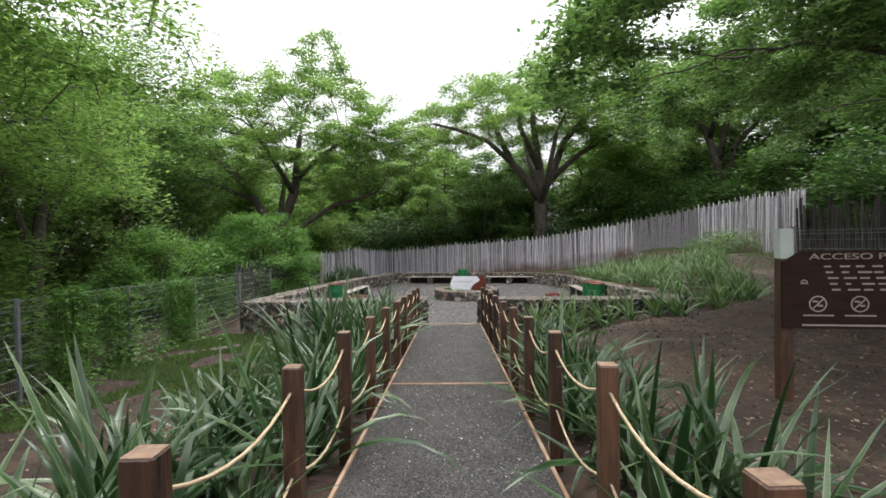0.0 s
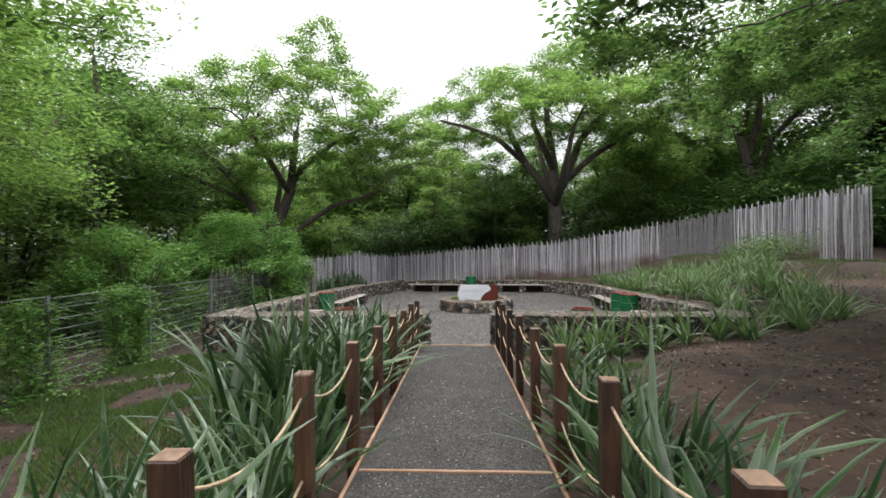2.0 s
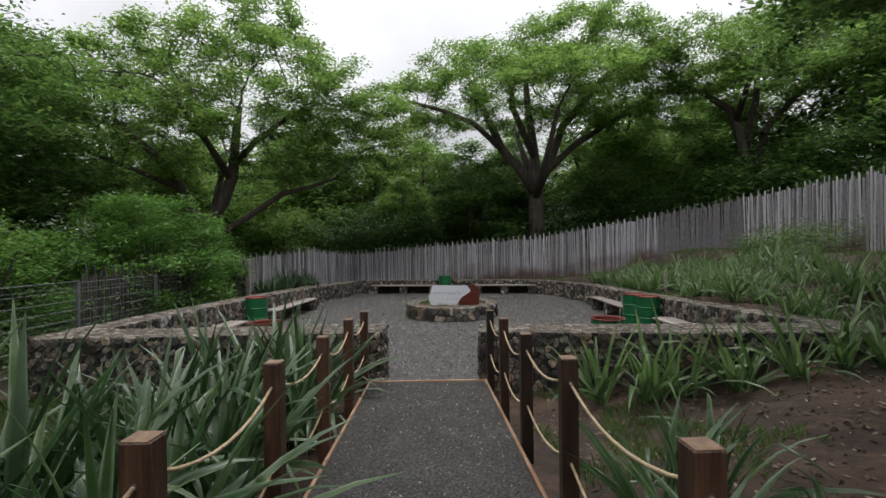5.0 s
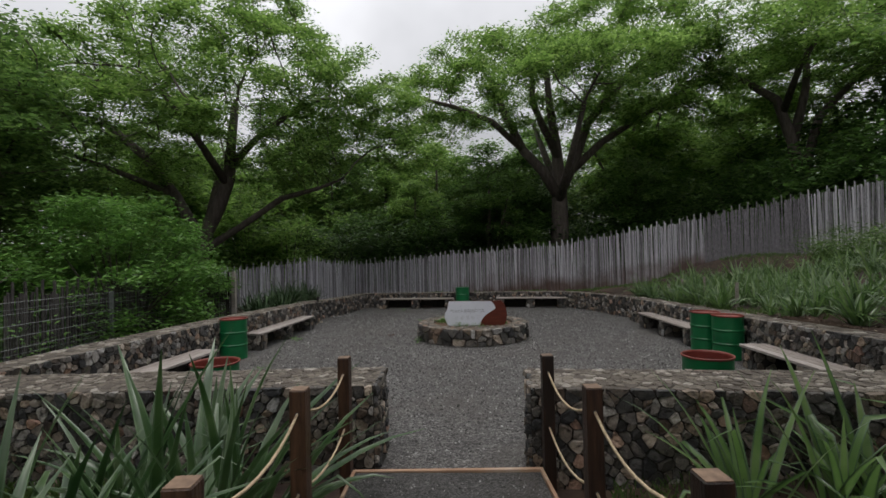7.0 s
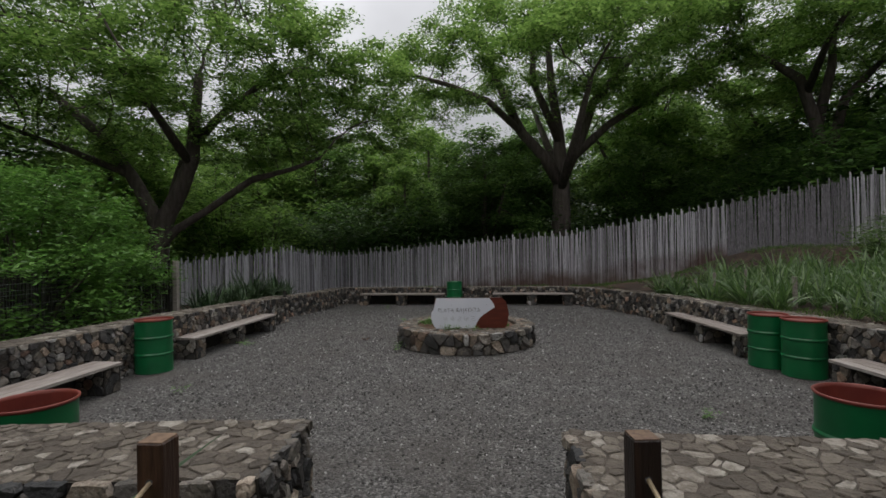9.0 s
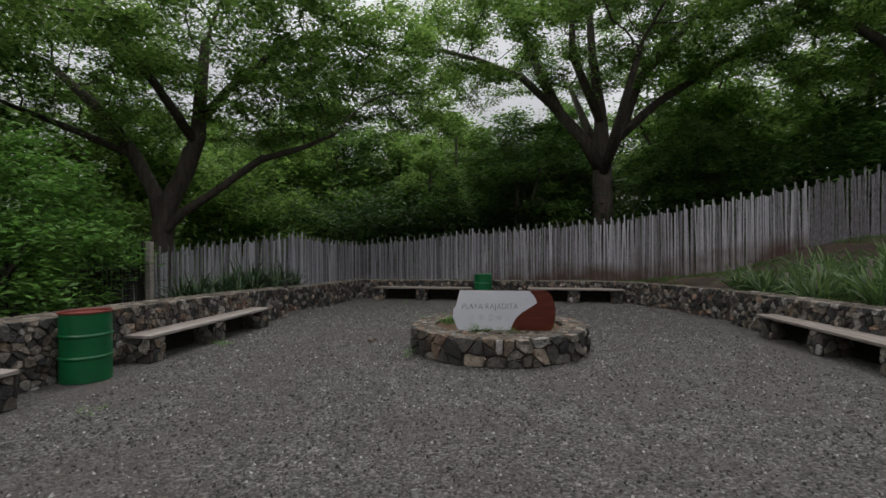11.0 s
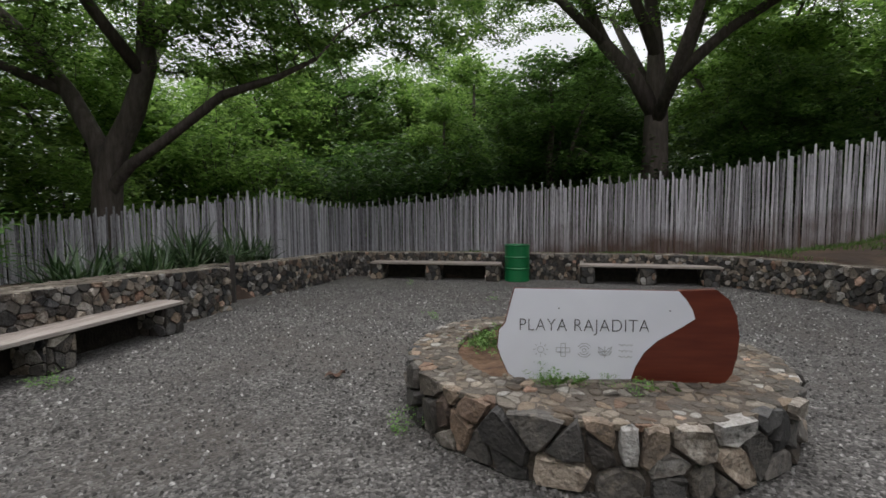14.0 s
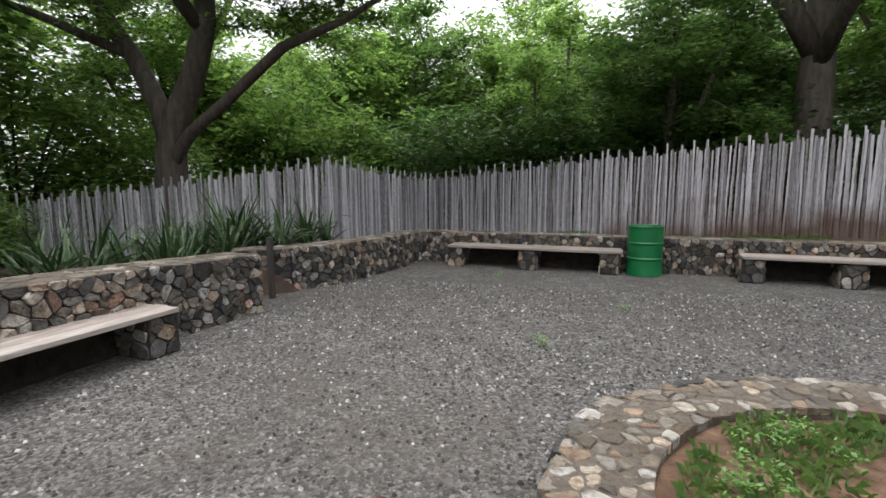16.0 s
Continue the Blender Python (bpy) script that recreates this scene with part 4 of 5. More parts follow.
def pole_fence(name, label, line, tops, height, seed, step=0.058, limit=300, poles=None):
    given = poles or POLES
    fence = thing(name, label, "pole fence", (line[0][0], line[0][1], 0), kind="structure")
    rng = random.Random(seed)
    count = 0
    extra = []
    for i in range(len(line) - 1):
        o, d, nn, ln = frame_of(line[i], line[i + 1])
        k = max(1, round(ln / step))
        for j in range(k):
            u = (j + 0.5) / k * ln
            p = o + d * u + nn * rng.uniform(-0.015, 0.015)
            top = tops[i] + (tops[i + 1] - tops[i]) * u / ln
            tall = j % 5 == 1
            top += (rng.uniform(-0.01, 0.1) if tall else rng.uniform(-0.22, -0.12) + (0.07 if j % 5 == 2 else 0))
            h = max(1.2, min(height + 0.3, top - ground_z(p.x, p.y) + 0.2))
            m = Matrix.Translation((p.x, p.y, top - h)) @ Euler((rng.uniform(-.012, .012), rng.uniform(-.016, .016), rng.uniform(0, 6.28))).to_matrix().to_4x4() @ Matrix.Diagonal((1, 1, h / 2.5, 1))
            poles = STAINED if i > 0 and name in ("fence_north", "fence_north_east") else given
            if count < limit:
                ob = new("pole", poles[rng.randrange(len(poles))])
                ob.parent = fence
                ob.matrix_basis = fence.matrix_world.inverted() @ m
            else:
                me = poles[rng.randrange(len(poles))]
                m2 = fence.matrix_world.inverted() @ m
                extra.append(([tuple(m2 @ q.co) for q in me.vertices], [tuple(q.vertices) for q in me.polygons]))
            count += 1
    if extra:
        v, f = join(extra)
        part("more_poles", mesh_of("more_poles", v, f), M["poledarkshaded" if given is DARK_SHADED else "polestained" if name == "fence_north" else "pole"], fence, kind="stuff")
    return fence


# Poles for the dark screen fence and the shade-coloured east fence
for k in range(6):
    DARK_SHADED.append(fence_pole(random.Random(80 + k), 2.5))
    DARK_SHADED[-1].materials[0] = M["poledarkshaded"]


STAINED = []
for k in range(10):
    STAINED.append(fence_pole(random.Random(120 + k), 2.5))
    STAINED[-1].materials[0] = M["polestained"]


def build_fences():
    lab = "tall fence of weathered silver-grey wooden poles with uneven tops"
    pole_fence("fence_north", lab + " above the yard", [(-5.2, 34.8), (0.2, 33.3), (5.8, 32.0), (10.4, 30.0), (14.0, 27.1)], [1.97, 2.42, 2.78, 3.6, 4.35], 2.6, 1)
    pole_fence("fence_north_east", lab + " on the slope", [(14.0, 27.1), (15.1, 25.0), (15.3, 20.6)], [4.35, 4.6, 4.7], 2.7, 2)
    pole_fence("fence_west", lab + " turning back behind the tree", [(-5.25, 34.8), (-5.9, 32.3), (-6.3, 30.0)], [1.95, 2.1, 2.3], 2.5, 3)
    pole_fence("fence_far_west", lab + " leading off below the trees", [(-6.3, 29.97), (-8.7, 29.85), (-10.6, 29.7), (-14.7, 28.5), (-18, 27)], [2.25, 2.02, 1.78, 1.32, 1.2], 2.5, 4)
    pole_fence("fence_screen", "low dark pole fence behind the welded-wire panels", [(-6.42, 22.62), (-7.7, 22.75), (-7.85, 20.5), (-7.9, 17.0)], [1.78, 1.72, 1.75, 1.8], 1.9, 7, poles=DARK_SHADED)
    pole_fence("fence_panel", "flat pale fence panel of close weathered poles", [(13.2, 20.2), (14.6, 19.6)], [4.35, 4.4], 2.6, 5, 0.09)
    # the tree shade on this fence lies in its pole colour
    pole_fence("fence_east", "dark shaded pole fence behind a wire gate", [(8.15, 11.0), (9.5, 7.6), (9.8, 3.0)], [3.35, 3.35, 3.35], 2.35, 6, poles=DARK_SHADED)


build_fences()


# ---- wire mesh fence ----
def mesh_panel(a, b, base, top, name, group, label):
    o, d, nn, ln = frame_of(a, b)
    f = thing(name, label, "wire fence", (a[0], a[1], 0), math.degrees(math.atan2(d.y, d.x)), group)
    bm = bevelled_box(-0.03, 0.03, -0.03, 0.03, base - 0.3, top + 0.05)
    part("fence_post", bm, M["wire"], f)
    chunks = []
    x = 0.05
    while x < ln - 0.03:
        chunks.append(tube([(x, 0, base), (x, 0, top)], [0.0022] * 2, 3, False))
        x += 0.055
    part("wire_grid", mesh_of("wire_grid", *join(chunks)), M["wire"], f, kind="stuff")
    z = base + 0.05
    while z < top:
        v, fc = tube([(0.03, -0.006, z), (ln - 0.03, -0.006, z)], [0.0055] * 2, 4, False)
        part("cross_wire", mesh_of("cross_wire", v, fc), M["wire"], f)
        z += 0.2
    for z in (base + 0.25, base + 0.95, top - 0.12):
        v, fc = tube([(0.03, 0, z - 0.04), (0.03, -0.03, z), (ln - 0.03, -0.03, z), (ln - 0.03, 0, z - 0.04)], [0.006] * 4, 4, False)
        part("stiffening_fold", mesh_of("stiffening_fold", v, fc), M["wire"], f)


for i in range(7):
    y = 2.35 + 2.78 * i
    t = 1.75 - 0.0125 * y
    mesh_panel((-7.4, y), (-7.4, y + 2.78), t - 1.85, t, "mesh_fence_panel", "panels of the wire fence", "grey welded-wire fence panel between square posts")


mesh_panel((-7.4, 21.81), (-6.5, 22.5), -0.35, 1.47, "mesh_fence_panel", "panels of the wire fence", "short end panel of grey welded wire before dark poles")
for a, b in (((8.0, 10.95), (9.25, 7.6)), ((9.25, 7.55), (9.6, 4.2))):
    mesh_panel(a, b, 1.05, 2.75, "wire_gate", "leaves of the wire gate", "pale wire mesh gate leaf before a dark pole fence")


# ---- notice board ----
def build_notice():
    s = thing("notice_board", "dark brown wooden notice board lettered ACCESO PUBLICO on square posts", "notice board", (4.02, 5.42, 0.68), -7)
    part("board_post", bevelled_box(0, 0.13, 0, 0.13, 0, 1.66), M["post"], s)
    part("board_post", bevelled_box(1.9, 2.03, 0, 0.13, 0, 1.62), M["post"], s)
    part("post_cap", bevelled_box(-0.004, 0.134, -0.004, 0.134, 1.65, 1.99), M["greytop"], s, "pale grey post top")
    o = [(0.12, 0.86), (1.95, 0.86), (1.95, 1.74), (0.2, 1.74), (0.005, 1.61), (0.005, 0.86)]
    prism(o, -0.04, -0.002, "panel", M["signbrown"], s, "near-black brown panel")
    me = text_mesh("ACCESO PÚBLICO", 0.12, 0.003)
    t = part("lettering", me, M["signletter"], s, "pale letters")
    t.matrix_basis = pose(0.27, -0.043, 1.62, 90, 0, 0)
    xs = [v.co.x for v in me.vertices]
    t.scale = (1.35 / max(xs), 0.8, 1)
    rng = random.Random(3)
    for k in range(5):
        z = 1.56 - 0.065 * k
        strokes([[(x, z), (x + rng.uniform(0.05, 0.14), z)] for x in np.arange(0.42 + 0.02 * k, 1.7, 0.16)], 0.02, -0.041, M["signletter"], "text_line", s)
    for c in (0.36, 0.78, 1.2, 1.6):
        strokes([arc(c, 1.14, 0.085, 0, 360, 24), [(c - 0.06, 1.08), (c + 0.06, 1.2)]], 0.014, -0.041, M["signletter"], "pictogram", s)
        strokes([[(c - 0.055, 1.17), (c, 1.165)], [(c, 1.12), (c + 0.05, 1.12)]], 0.02, -0.041, M["signletter"], "pictogram_mark", s)
        strokes([[(c - 0.15, 1.01), (c + 0.16, 1.01)]], 0.016, -0.041, M["signletter"], "text_line", s)
    strokes([[(0.2, 0.9), (1.8, 0.9)]], 0.02, -0.041, M["signletter"], "text_line", s)
    strokes([arc(0.22, 1.38, 0.03, 0, 180, 6) + [(0.26, 1.37), (0.18, 1.37)]], 0.012, -0.041, M["signletter"], "emblem", s)


build_notice()


# ---- plants ----
def strap_clump(seed, leaves=28, length=0.95, width=0.056):
    rng = random.Random(seed)
    v, f, fm = [], [], []
    for k in range(leaves):
        a = rng.uniform(0, 2 * math.pi)
        ln = length * rng.uniform(0.6, 1.3)
        lean = rng.uniform(0.12, 1.0)
        droop = rng.uniform(0.3, 1.35) * (0.3 + lean)
        w = width * rng.uniform(0.65, 1.15)
        bx, by = rng.uniform(-.08, .08), rng.uniform(-.08, .08)
        kink = rng.uniform(0.5, 0.85) if rng.random() < 0.15 else 2
        ang, r, z, n, o = lean, 0.03, 0.0, 6, len(v)
        ca, sa = math.cos(a), math.sin(a)
        tw = rng.uniform(-0.5, 0.5)
        for i in range(n + 1):
            t = i / n
            ww = w * (1 - t ** 2.2) * (0.6 + 0.5 * min(1, t * 3)) + 0.002
            x, y = bx + r * ca, by + r * sa
            for q, lift in ((-0.5, 0.2), (-0.34, 0.1), (0.34, 0.1), (0.5, 0.2)):
                v.append((x - sa * ww * q, y + ca * ww * q, z + ww * (lift + tw * q)))
            st = ln / n
            r += math.sin(ang) * st
            z += math.cos(ang) * st
            ang += droop / n * (0.5 + 1.6 * t) + (1.0 if (t < kink <= t + 1 / n) else 0)
        for i in range(n):
            for q in (0, 1, 2):
                c = o + i * 4 + q
                f.append((c, c + 1, c + 5, c + 4))
                fm.append(0 if q == 1 else 1)
    return mesh_of("leaves", v, f, [M["strap"], M["strapedge"]], fm, smooth=True)


STRAPS = [strap_clump(i, 24 + 4 * (i % 3), 0.74 + 0.09 * (i % 4)) for i in range(7)]
LIGHT = [strap_clump(30 + i, 24, 0.8) for i in range(3)]
SINGLE = [strap_clump(200 + i, 1, 0.72 + 0.06 * (i % 5)) for i in range(18)]
for me in LIGHT:
    me.materials[0] = M["straplight"]


def build_straps():
    rng = random.Random(77)
    spots = []
    for side in (-1, 1):
        y = -1.2
        while y < 12.9:
            for row in range(3 if side < 0 else 2):
                x = rail_x(side, y) + side * ((0.6 if y > 7 else 0.48) + 0.48 * row + rng.uniform(-0.12, 0.12))
                if (row < 2 or y > 1) and not (side > 0 and y > 9.6) and not (side < 0 and y > 12.5):
                    if not (side > 0 and row == 1 and 3 < y < 9 and rng.random() < 0.4):
                        spots.append((x, y + rng.uniform(-0.2, 0.2), rng.uniform(0.85, 1.25) * (1.42 if side < 0 and y > 7 else 1)))
            y += 0.58
    for x in np.arange(2.3, 6.4, 0.6):
        spots.append((x + rng.uniform(-.1, .1), 12.35 - 0.12 * (x - 1.7) + rng.uniform(-.1, .1), rng.uniform(1.15, 1.5)))
    for x, y in ((6.9, 11.9), (7.5, 12.0), (8.0, 12.4), (7.3, 12.8)):
        spots.append((x, y, 1.05))
    for k in range(330):
        x, y = rng.uniform(6.7, 13.0), rng.uniform(12.8, 25.5)
        lim = 7.6 + (y - 12.8) * 0.42
        if x < lim + 0.8 and not (y < 18 and x > 9.2):
            spots.append((x, y, rng.uniform(0.7, 1.1)))
    for k in range(26):
        spots.append((rng.uniform(-6.6, -5.6), rng.uniform(23.5, 29.0), rng.uniform(0.8, 1.1)))
    for x, y, s in spots:
        if inside(x, y, YARD):
            continue
        c = new("strap_leaf_plant", None)
        c.matrix_world = pose(x, y, ground_z(x, y) - 0.02, 0, 0, 0)
        tagged(c, "clump of arching grey-green strap leaves with pale edges on earth", "plant", "strap-leaf plants")
        if abs(x) < 1.75 and 5.5 < y < 12.9:
            for k in range(22):
                ob = new("strap_leaf", SINGLE[rng.randrange(18)])
                ob.parent = c
                ob.matrix_basis = Matrix.Rotation(rng.uniform(0, 6.28), 4, "Z") @ Matrix.Scale(s * rng.uniform(0.85, 1.15), 4)
            continue
        ob = new("leaves", LIGHT[rng.randrange(3)] if x > 1.8 and y > 11.5 else STRAPS[rng.randrange(7)])
        ob.parent = c
        ob.matrix_basis = Matrix.Rotation(rng.uniform(0, 6.28), 4, "Z") @ Matrix.Scale(s, 4)


build_straps()


# ---- trees ----
def leaf_cloud(centres, per, spread, size, rng, flat=0.55):
    """Many small leaves scattered round centres: verts and quads."""
    nprng = np.random.default_rng(rng.randrange(10 ** 6))
    c = np.repeat(np.array(centres), per, axis=0)
    n = len(c)
    off = nprng.normal(0, 1, (n, 3)) * np.array([spread, spread, spread * flat])
    p = c + off
    a = nprng.uniform(0, 2 * np.pi, n)
    tilt = nprng.uniform(-0.7, 0.7, n)
    s = size * nprng.uniform(0.6, 1.3, n)
    u = np.stack([np.cos(a), np.sin(a), tilt * 0.6], 1)
    w = np.stack([-np.sin(a), np.cos(a), nprng.uniform(-0.6, 0.6, n)], 1)
    u *= s[:, None]
    w *= (s * 0.42)[:, None]
    verts = np.stack([p - u * 0.5, p + w * 0.5 + u * 0.05, p + u * 0.5 - np.array([0, 0, 0.12]) * s[:, None], p - w * 0.5 + u * 0.05], 1).reshape(-1, 3)
    return verts, n


def quads_mesh(name, verts, n, mat):
    me = bpy.data.meshes.new(name)
    me.vertices.add(4 * n)
    me.vertices.foreach_set("co", verts.astype(np.float32).ravel())
    me.loops.add(4 * n)
    me.loops.foreach_set("vertex_index", np.arange(4 * n, dtype=np.int32))
    me.polygons.add(n)
    me.polygons.foreach_set("loop_start", np.arange(0, 4 * n, 4, dtype=np.int32))
    me.materials.append(mat)
    me.update(calc_edges=True)
    return me


def grow(starts, lobes, count, seed, step=0.5, kill=0.75, fine=0.017, gaps=0.0, rounds=70):
    """Branches that grow from given limbs towards points in a crown; returns the tubes and the leafy ends.

    starts: polylines of (point, radius); lobes: (x, y, z of the underside, radius, height, share of the points)."""
    rng = random.Random(seed)
    aims = []
    total = sum(q[5] for q in lobes)
    for cx, cy, z0, R, H, share in lobes:
        want, tries = int(count * share / total), 0
        while want and tries < count * 20:
            tries += 1
            a, q = rng.uniform(0, 6.283), math.sqrt(rng.random())
            x, y = cx + R * q * math.cos(a), cy + R * q * math.sin(a)
            z = z0 + H * math.sqrt(1 - q * q) * (1 - 0.75 * rng.random() ** 1.6) + 0.5 * noise.noise(Vector((x * 0.5, y * 0.5, seed)))
            if noise.noise(Vector((x * 0.38, y * 0.38, z * 0.55 + seed))) < gaps - 0.5:
                continue
            aims.append((x, y, z))
            want -= 1
    aims = np.array(aims)
    nodes, parent = [], []
    limbs, joints = [], []
    for line in starts:
        limbs.append(tube([p for p, r in line], [r for p, r in line], 10))
        for (p, r), (q, w) in zip(line[1:], line[2:]):
            n = max(1, int((Vector(q) - Vector(p)).length / step))
            for k in range(n):
                nodes.append(tuple(Vector(p).lerp(Vector(q), (k + 1) / n)))
                parent.append(-1)
                joints.append(r + (w - r) * (k + 1) / n)
    first = len(nodes)
    nodes = np.array(nodes)
    live = np.ones(len(aims), bool)
    near = ((aims[:, None, :] - nodes[None]) ** 2).sum(2)
    best, dist = near.argmin(1), near.min(1)
    for _ in range(rounds):
        if not live.any():
            break
        pull = {}
        for i in np.nonzero(live)[0]:
            d = aims[i] - nodes[best[i]]
            pull.setdefault(int(best[i]), []).append(d / (np.linalg.norm(d) + 1e-6))
        fresh, came = [], []
        for k, ds in pull.items():
            d = np.mean(ds, axis=0) + np.array((rng.gauss(0, 0.14), rng.gauss(0, 0.14), rng.gauss(0, 0.1)))
            if k >= first:
                d = d + 0.25 * (nodes[k] - nodes[parent[k]]) / step
            d /= np.linalg.norm(d) + 1e-6
            fresh.append(nodes[k] + d * step)
            came.append(k)
        o = len(nodes)
        fresh = np.array(fresh)
        nodes = np.vstack([nodes, fresh])
        parent += came
        near = ((aims[:, None, :] - fresh[None]) ** 2).sum(2)
        b, dd = near.argmin(1), near.min(1)
        better = dd < dist
        best[better], dist[better] = b[better] + o, dd[better]
        live &= dist > kill * kill
    load = np.zeros(len(nodes))
    kids = {}
    for k in range(len(nodes) - 1, first - 1, -1):
        load[k] = max(load[k], 1.0)
        if parent[k] >= 0:
            load[parent[k]] += load[k]
            kids.setdefault(parent[k], []).append(k)
    rad = fine * load ** 0.44
    chunks, tips = list(limbs), []
    for k in range(first, len(nodes)):
        p = parent[k]
        main = p >= first and max(kids[p], key=lambda c: load[c]) == k
        if main:
            continue
        start = min(rad[k], joints[p] * 0.8) if p < first else min(rad[p], rad[k] * 1.15)
        line, radii, c = [tuple(nodes[p])], [start], k
        while True:
            line.append(tuple(nodes[c]))
            radii.append(min(start, rad[c]))
            if c not in kids:
                break
            c = max(kids[c], key=lambda q: load[q])
        chunks.append(tube(line, radii, 6 if start > 0.07 else 4, False))
    for k in range(first, len(nodes)):
        if load[k] <= 3.0:
            tips.append(tuple(nodes[k]))
    return chunks, tips


def crowned_tree(name, label, at, starts, lobes, seed, count=560, leaves=70000, leaf=0.2, spread=0.42, flat=0.36, mat="leaf", group="", category="tree", step=0.5, kill=0.75, gaps=0.16, fine=0.017):
    t = thing(name, label, category, at, 0, group)
    chunks, tips = grow(starts, lobes, count, seed, step, kill, fine, gaps)
    part("trunk", mesh_of("trunk", *join(chunks), smooth=True), M["bark"], t)
    v, n = leaf_cloud(tips, max(1, leaves // max(1, len(tips))), spread, leaf, random.Random(seed), flat)
    part("crown", quads_mesh("crown", v, n, M[mat]), None, t)
    return t


def shrub(name, label, at, radius, height, seed, leaves=9000, leaf=0.25, mat="leaf", group="", clumps=110, spread=0.28):
    rng = random.Random(seed)
    t = thing(name, label, "shrub", at, 0, group)
    chunks, tips = [], []
    for k in range(clumps):
        a, r = rng.uniform(0, 6.283), radius * math.sqrt(rng.random())
        z = height * (0.12 + 0.88 * rng.random() * math.sqrt(max(0.05, 1 - (r / radius) ** 2)))
        tips.append((r * math.cos(a), r * math.sin(a), z))
        if k % 4 == 0:
            p = tips[-1]
            chunks.append(tube([(p[0] * 0.08, p[1] * 0.08, -0.1), (p[0] * 0.5, p[1] * 0.5, p[2] * 0.6), p], [0.045, 0.03, 0.012], 5))
    part("stem", mesh_of("stem", *join(chunks), smooth=True), M["bark"], t)
    v, n = leaf_cloud(tips, leaves // clumps, spread * radius / 2, leaf, rng, 0.6)
    part("foliage", quads_mesh("foliage", v, n, M[mat]), None, t)
    return t


def build_trees():
    big = "large spreading tree with forked grey trunk"
    crowned_tree("spreading_tree", big + " behind the pole fence", (-12.2, 31.4, -0.4),
                 [[((0, 0, -0.4), 0.56), ((-0.05, 0, 1.2), 0.44), ((0.1, 0, 3.0), 0.42), ((0.35, 0.05, 4.0), 0.38), ((1.0, 0.1, 5.2), 0.33), ((1.6, 0, 6.6), 0.29), ((1.75, -0.1, 8.0), 0.24), ((2.1, -0.3, 10.2), 0.17)],
                  [((0.1, 0, 3.1), 0.34), ((-0.25, 0.1, 4.3), 0.29), ((-1.2, 0.2, 5.9), 0.26), ((-2.6, 0.1, 7.8), 0.22), ((-4.6, 0, 9.6), 0.15)],
                  [((0.0, 0, 2.3), 0.2), ((0.45, -0.12, 3.0), 0.19), ((1.1, -0.25, 3.55), 0.175), ((2.3, -0.4, 4.2), 0.155), ((4.4, -0.6, 5.5), 0.14), ((6.2, -0.8, 5.9), 0.09), ((7.4, -1.0, 6.3), 0.06)],
                  [((1.7, 0, 7.2), 0.2), ((2.9, -0.1, 8.4), 0.16), ((4.7, -0.3, 9.6), 0.12), ((6.2, -0.4, 10.2), 0.08)],
                  [((0.4, 0.1, 4.1), 0.22), ((0.2, 1.4, 6.2), 0.18), ((-0.2, 3.4, 8.6), 0.11)],
                  [((1.5, -0.1, 6.4), 0.2), ((0.9, -1.6, 8.2), 0.15), ((0.4, -3.4, 9.8), 0.09)],
                  [((-1.2, 0.2, 5.9), 0.17), ((-3.0, -0.9, 6.8), 0.13), ((-5.2, -1.4, 7.7), 0.08)]],
                 [(1.4, 0, 8.6, 7.6, 6.0, 8), (3.4, -0.2, 11.8, 3.0, 5.4, 2.5), (-4.6, -0.2, 8.0, 5.2, 5.6, 4.5), (7.2, -0.8, 6.2, 3.4, 4.4, 3.5), (8.0, -0.3, 6.4, 3.6, 6.4, 3.8), (-0.5, 3.0, 6.0, 5.5, 3.0, 1.6), (0, -4.5, 7.2, 5.5, 3.0, 3)], 3, 1350, 125000, 0.19, 0.36, 0.3, gaps=0.3)
